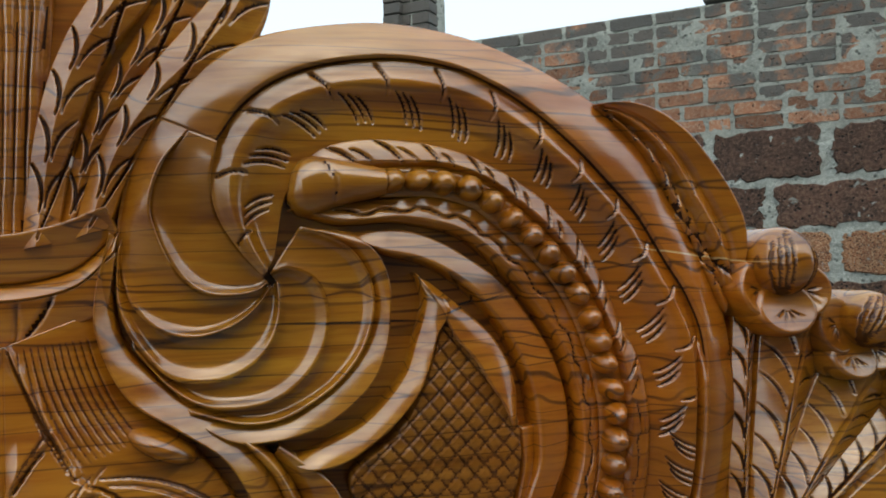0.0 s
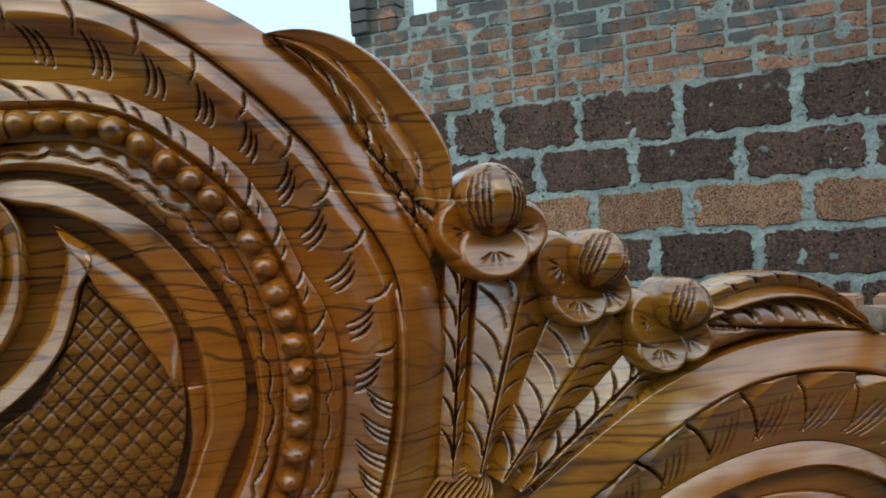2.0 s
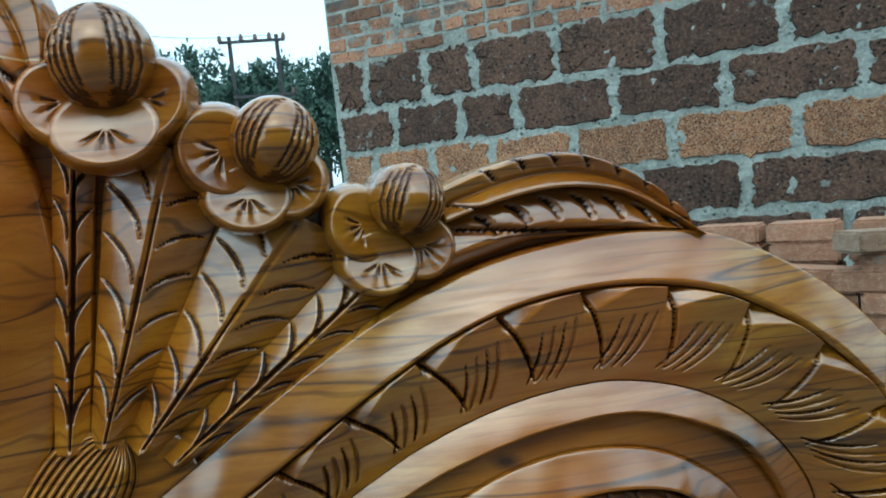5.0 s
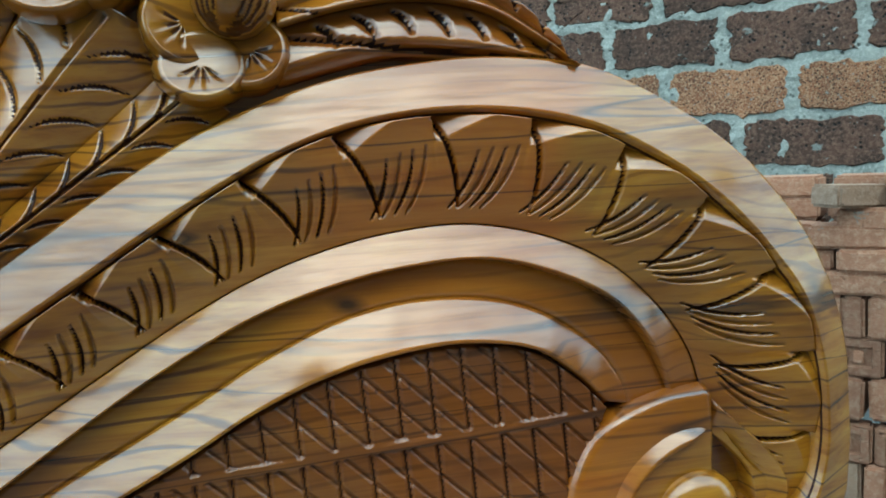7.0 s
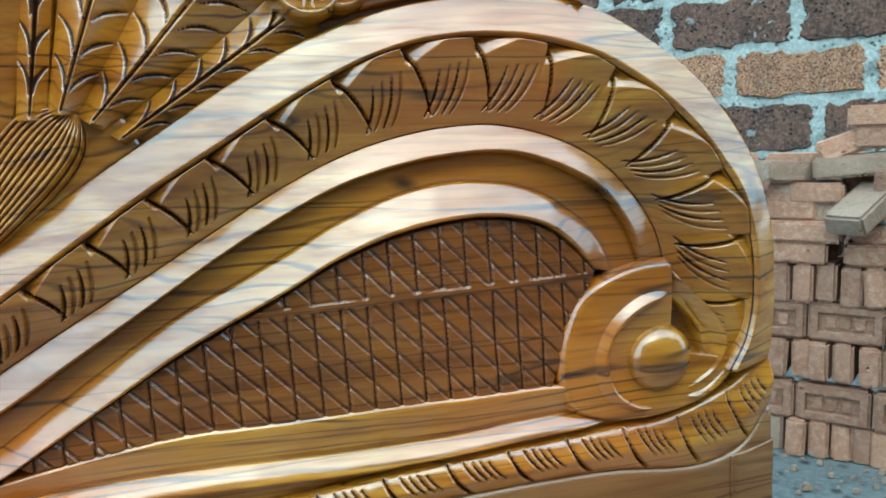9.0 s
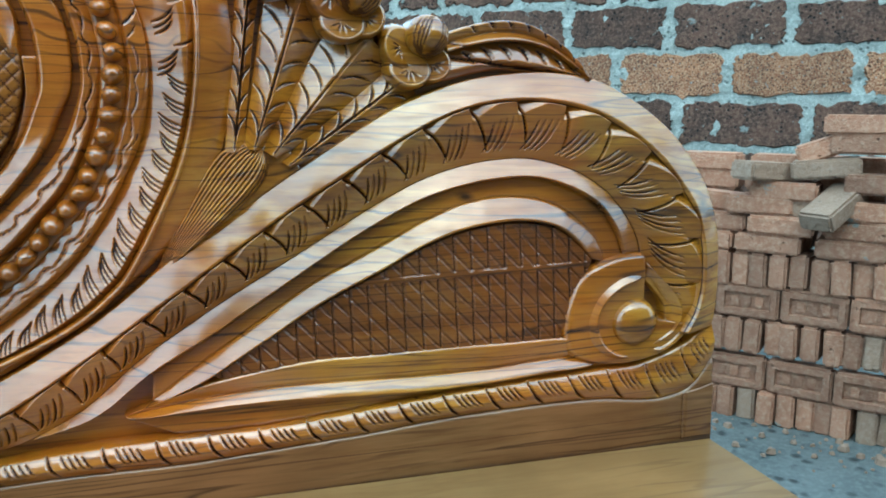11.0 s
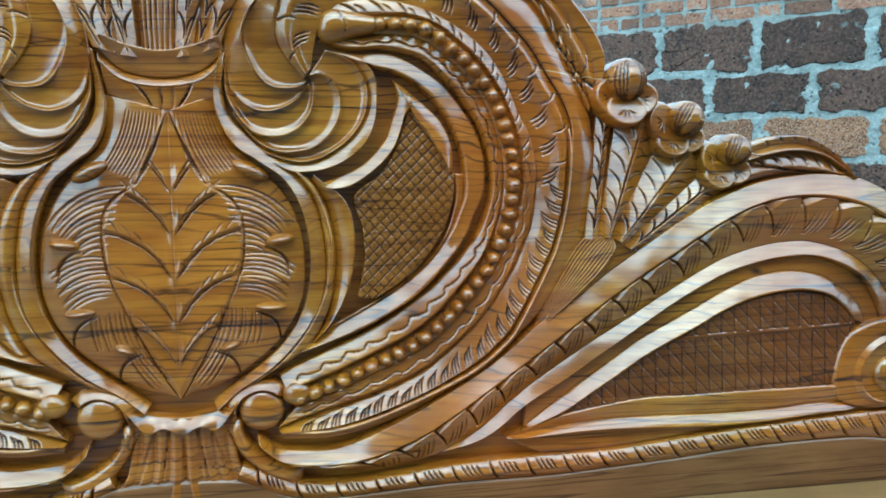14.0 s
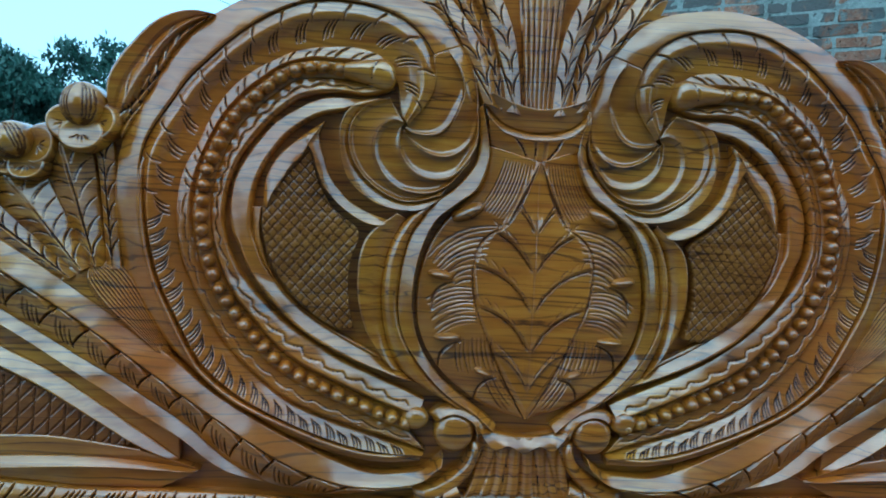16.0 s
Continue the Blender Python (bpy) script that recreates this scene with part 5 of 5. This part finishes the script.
def rough_block(sx, sz, depth, seed, jag=0.012, n=13):
    """A block with an uneven face outline and worn edges."""
    rng = random.Random(seed)
    ring = []
    for a, b in (((-1, -1), (1, -1)), ((1, -1), (1, 1)), ((1, 1), (-1, 1)), ((-1, 1), (-1, -1))):
        for k in range(n):
            f = k / n
            x, z = a[0] + (b[0] - a[0]) * f, a[1] + (b[1] - a[1]) * f
            cr = 0.965 if k == 0 else 1.0
            ring.append((x * sx / 2 * cr + jag * 0.8 * noise.noise((seed * 3.7, len(ring) * 0.21, 0.5)) + rng.gauss(0, jag * 0.28), z * sz / 2 * cr + jag * 0.9 * noise.noise((seed * 1.9, len(ring) * 0.21, 7.5)) + rng.gauss(0, jag * 0.28)))
    m = len(ring)
    V = [(x * 0.97, -depth, z * 0.95) for x, z in ring] + [(x, -depth + 0.009, z) for x, z in ring] + [(x, 0.03, z) for x, z in ring] + [(0, -depth, 0)]
    F = [(i, (i + 1) % m, 3 * m) for i in range(m)]
    for r in (0, m):
        F += [(r + i, r + m + i, r + m + (i + 1) % m, r + (i + 1) % m) for i in range(m)]
    me = bpy.data.meshes.new("block")
    me.from_pydata(V, [], F)
    return me


rows = [  # top, bottom, joints along the wall, stone
    (1.455, 1.225, "0 0.2 0.55 0.82 1.24 1.72 2.23 2.81 3.35 3.9 4.45 5.0 5.6", 0),
    (1.195, 1.005, "0 0.34 0.72 1.02 1.5 1.985 2.51 3.05 3.6 4.1 4.65 5.2 5.6", 0),
    (0.975, 0.785, "0 0.2 0.54 0.87 1.29 1.74 2.255 2.8 3.3 3.85 4.4 4.95 5.6", 1),
    (0.755, 0.555, "0 0.36 0.72 1.1 1.58 2.04 2.61 3.1 3.6 4.15 4.7 5.2 5.6", 0),
    (0.52, 0.325, "0 0.25 0.7 1.2 1.75 2.31 2.42 2.95 3.45 4.0 4.5 5.1 5.6", 0),
    (0.29, 0.09, "0 0.4 0.9 1.45 1.95 2.5 3.0 3.55 4.1 4.6 5.1 5.6", 0),
    (0.055, -0.15, "0 0.3 0.8 1.3 1.85 2.35 2.9 3.4 3.95 4.5 5.0 5.6", 0)]
seed = 100
for top, low, joints, kind in rows:
    js = [float(j) for j in joints.split()]
    for a, b in zip(js[:-1], js[1:]):
        seed += 1
        me = rough_block(max(0.06, b - a - 0.046), top - low - 0.004, 0.012, seed, 0.019 if top < 1.3 else 0.026, 18)
        me.materials.append(ORANGE if kind else LATERITE)
        ob = new("block", me)
        ob.parent = wall
        ob.location = ((a + b) / 2, 0.004, (top + low) / 2)
brick_meshes = []
for k in range(10):
    me = rough_block((0.215 if k < 6 else 0.10), 0.056, 0.008, 900 + k, 0.006, 4)
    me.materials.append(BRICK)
    brick_meshes.append(me)
rng = random.Random(77)
z, course = 1.502, 0
while z < 2.15:
    x = -0.012 - (0.10 if course % 2 else 0)
    while x < LONG - 0.1:
        head = rng.random() < 0.35
        w = 0.10 if head else 0.215
        topped = z > 2.10
        if x < -0.05:
            x, w, head = -0.012, 0.10, True
        if not (z > 1.98 and x < 0.14) and not (z > 2.04 and x < 0.48) and not (topped and (x < 1.5 or rng.random() < 0.2)):
            if topped:
                bm = box_bm(w + 0.008, 0.11, 0.060, 0.004)
                me = bpy.data.meshes.new("brick")
                bm.to_mesh(me)
                bm.free()
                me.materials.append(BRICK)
            else:
                me = brick_meshes[rng.randrange(6, 10) if head else rng.randrange(6)]
            ob = new("brick", me)
            ob.parent = wall
            ob.location = (x + w / 2, 0.058 if topped else 0.014 + rng.gauss(0, 0.002), z + 0.012 * (x / 2.5 if topped else 0))
            ob.rotation_euler = (0, rng.gauss(0, 0.012), rng.gauss(0, 0.02) if topped else 0)
        x += w + 0.016
    z += 0.0685
    course += 1

pier = empty("brick_pier", "square weathered brick pier at the end of the wall", "pier", kind="structure")
pier.matrix_world = WALL_AT
pb = box_bm(0.105, 0.23, 0.058, 0.003)
pmesh = bpy.data.meshes.new("brick")
pb.to_mesh(pmesh)
pb.free()
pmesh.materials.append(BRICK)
pb = box_bm(0.17, 0.115, 0.058, 0.003)
pmesh2 = bpy.data.meshes.new("brick")
pb.to_mesh(pmesh2)
pb.free()
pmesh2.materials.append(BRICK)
bm = box_bm(0.26, 0.25, 2.42 - GROUND, 0.004)
bmesh.ops.translate(bm, verts=bm.verts, vec=(0.110, 0.134, (2.42 + GROUND) / 2))
part("mortar_core", bm, OLD_MORTAR, pier)
for c in range(8):
    z = 1.985 + c * 0.0665
    for k in range(2):
        ob = new("brick", pmesh2)
        ob.parent = pier
        if c % 2:
            ob.location = (0.023 + 0.152 * k, 0.055, z)
        else:
            ob.location = (0.055 + 0.152 * k, 0.055, z)
        ob.scale = (1.0 if k == c % 2 else 0.62, 1, 1)
        ob.rotation_euler = (0, 0, rng.gauss(0, 0.02))
        ob = new("brick", pmesh)
        ob.parent = pier
        ob.location = (0.045, 0.07 + 0.12 * k, z)
        ob.rotation_euler = (0, 0, rng.gauss(0, 0.02))
# plain unseen walls, added to keep low sky out of the varnish reflections
for n, a, d, h in (("wall_house", (-1.7, -2.9), (7, -2.9), 3.1), ("wall_house_end", (7, -2.9), (7, -9), 3.6), ("wall_side", (-1.7, -3.0), (-1.7, -9), 3.1)):
    v = Vector((d[0] - a[0], d[1] - a[1], 0))
    bm = box_bm(v.length, 0.22, h, 0.01)
    ob = part(n, bm, PLASTER)
    ob.matrix_world = Matrix.Translation(((a[0] + d[0]) / 2, (a[1] + d[1]) / 2, h / 2 + GROUND - 0.05)) @ Matrix.Rotation(math.atan2(v.y, v.x), 4, 'Z')
    tagged(ob, "added unseen brown wall that blocks the low sky", "wall", kind="structure")

# ---- stacked bricks in front of the wall ----
STACK_AT = Matrix.Translation((0.766 * 2.31, 0.643 * 2.31, 0)) @ Matrix.Rotation(radians(-50), 4, 'Z')


def brick_shape(name, sx, sy, sz, frog=False):
    """A pressed clay brick; with a frog, the -y face has a sunk panel with worn raised letters."""
    bm = box_bm(sx, sy, sz, 0.007)
    if frog:
        face = min(bm.faces, key=lambda f: (f.calc_center_median().y, -f.calc_area()))
        r = bmesh.ops.inset_individual(bm, faces=[face], thickness=0.024)
        bmesh.ops.inset_individual(bm, faces=[face], thickness=0.004, depth=-0.009)
    me = bpy.data.meshes.new(name)
    bmesh.ops.recalc_face_normals(bm, faces=bm.faces)
    bm.to_mesh(me)
    bm.free()
    return me


def stacked(me, x, y, z, label="loose pinkish clay brick in a stack", rot=(0, 0, 0), letters=False):
    ob = new("brick", me)
    ob.matrix_world = STACK_AT @ Matrix.LocRotScale((x, y, z), Euler(rot), None)
    tagged(ob, label, "brick", "bricks in the stack")
    if letters:
        for k in range(3):
            bar = new("worn_letter_bar", LETTER)
            bar.parent = ob
            bar.location = (-0.034 + 0.034 * k, -0.020, 0)
    return ob


def with_mat(me, mat):
    me.materials.clear()
    me.materials.append(mat)
    return me


HEADER = with_mat(brick_shape("brick", 0.0495, 0.18, 0.103), NEWBRICK)
HEADER_D = with_mat(brick_shape("brick", 0.051, 0.18, 0.104), DUSTY)
FROG = with_mat(brick_shape("brick", 0.178, 0.052, 0.100, True), NEWBRICK)
FLAT = with_mat(brick_shape("brick", 0.18, 0.10, 0.054), NEWBRICK)
FLAT_D = with_mat(brick_shape("brick", 0.18, 0.10, 0.054), DUSTY)
lb = box_bm(0.022, 0.006, 0.030, 0.002)
LETTER = bpy.data.meshes.new("worn_letter_bar")
lb.to_mesh(LETTER)
lb.free()
LETTER.materials.append(NEWBRICK)
rng = random.Random(12)
for zc, first in ((-0.144, -0.35), (0.0665, -0.347), (0.268, -0.34)):
    for k in range(32):
        x = first + 0.054 * k
        stacked(HEADER_D if rng.random() < 0.14 else HEADER, x, 0.09 + rng.gauss(0, 0.008), zc, rot=(rng.gauss(0, 0.02), rng.gauss(0, 0.025), rng.gauss(0, 0.06)))
for zc, first in ((-0.0455, -0.29), (0.171, -0.267)):
    for k in range(10):
        x = first + 0.1825 * k
        stacked(FROG, x, 0.026 + rng.gauss(0, 0.004), zc, "clay brick with a sunk stamped panel", (0, 0, rng.gauss(0, 0.012)), True)
        stacked(FLAT, x, 0.12, zc - 0.022)
for layer, z in ((0, 0.348), (1, 0.403)):
    for k in range(7):
        stacked(FLAT, -0.25 + 0.197 * k + 0.02 * layer + rng.gauss(0, 0.006), 0.05 + rng.gauss(0, 0.01), z, rot=(0, 0, rng.gauss(0, 0.06)))
        stacked(FLAT, -0.25 + 0.197 * k + rng.gauss(0, 0.006), 0.16, z)
loose = [  # x, y, z, tilt, spin, dusty
    (0.29, 0.05, 0.458, 0.0, 0.1, 0), (0.36, 0.07, 0.452, 0.0, 0.05, 1), (0.355, 0.06, 0.50, 0.0, 0.0, 0), (0.30, 0.05, 0.553, 0.06, 0.9, 1), (0.455, 0.07, 0.568, -0.10, 0.12, 1),
    (0.49, 0.0, 0.467, -0.45, 1.15, 1), (0.58, 0.05, 0.455, 0.05, 0.1, 0), (0.60, 0.06, 0.53, 0.0, 0.0, 0), (0.455, 0.10, 0.628, -0.35, 0.2, 0), (0.55, 0.09, 0.637, 0.0, 0.0, 0),
    (0.53, 0.09, 0.69, 0.0, 0.05, 0), (0.70, 0.08, 0.46, 0, 0.1, 0), (0.72, 0.08, 0.52, 0, -0.1, 0), (0.70, 0.08, 0.585, 0.1, 0.2, 1), (0.85, 0.08, 0.47, 0, 0.3, 0), (0.14, 0.08, 0.46, 0.1, 0.3, 0)]
for x, y, z, tilt, spin, d in loose:
    stacked(FLAT_D if d else FLAT, x, y, z, "dusty loose brick lying on the stack" if d else "loose pinkish clay brick in a stack", (0, tilt, spin))
for k, x in enumerate((-0.3, -0.1, 0.1, 0.3, 0.5, 0.7, 0.9)):
    for z in (0.458, 0.513, 0.568):
        stacked(FLAT, x + 0.02 * rng.random(), 0.20, z)

# crumbs of cement and broken brick round the foot of the stack
rng = random.Random(41)
V, F = [], []
for k in range(150):
    x, y = rng.uniform(-0.5, 1.1), -abs(rng.gauss(0, 0.16)) - 0.02
    r = 0.004 + 0.016 * rng.random() ** 3
    base = len(V)
    c = STACK_AT @ Vector((x, y, GROUND + r * 0.5))
    for a in range(6):
        w = r * rng.uniform(0.7, 1.2)
        V.append((c.x + w * math.cos(a * 1.047), c.y + w * math.sin(a * 1.047), c.z - r * 0.5))
        w *= rng.uniform(0.5, 0.8)
        V.append((c.x + w * math.cos(a * 1.047 + 0.2), c.y + w * math.sin(a * 1.047 + 0.2), c.z + r * rng.uniform(0.2, 0.6)))
    for a in range(6):
        p, q = base + 2 * a, base + 2 * ((a + 1) % 6)
        F.append((p, q, q + 1, p + 1))
    F.append(tuple(base + 2 * a + 1 for a in range(6)))
tagged(link("rubble", V, F, DUSTY, smooth=False), "grey crumbs of cement and brick on the ground", "rubble", kind="stuff")
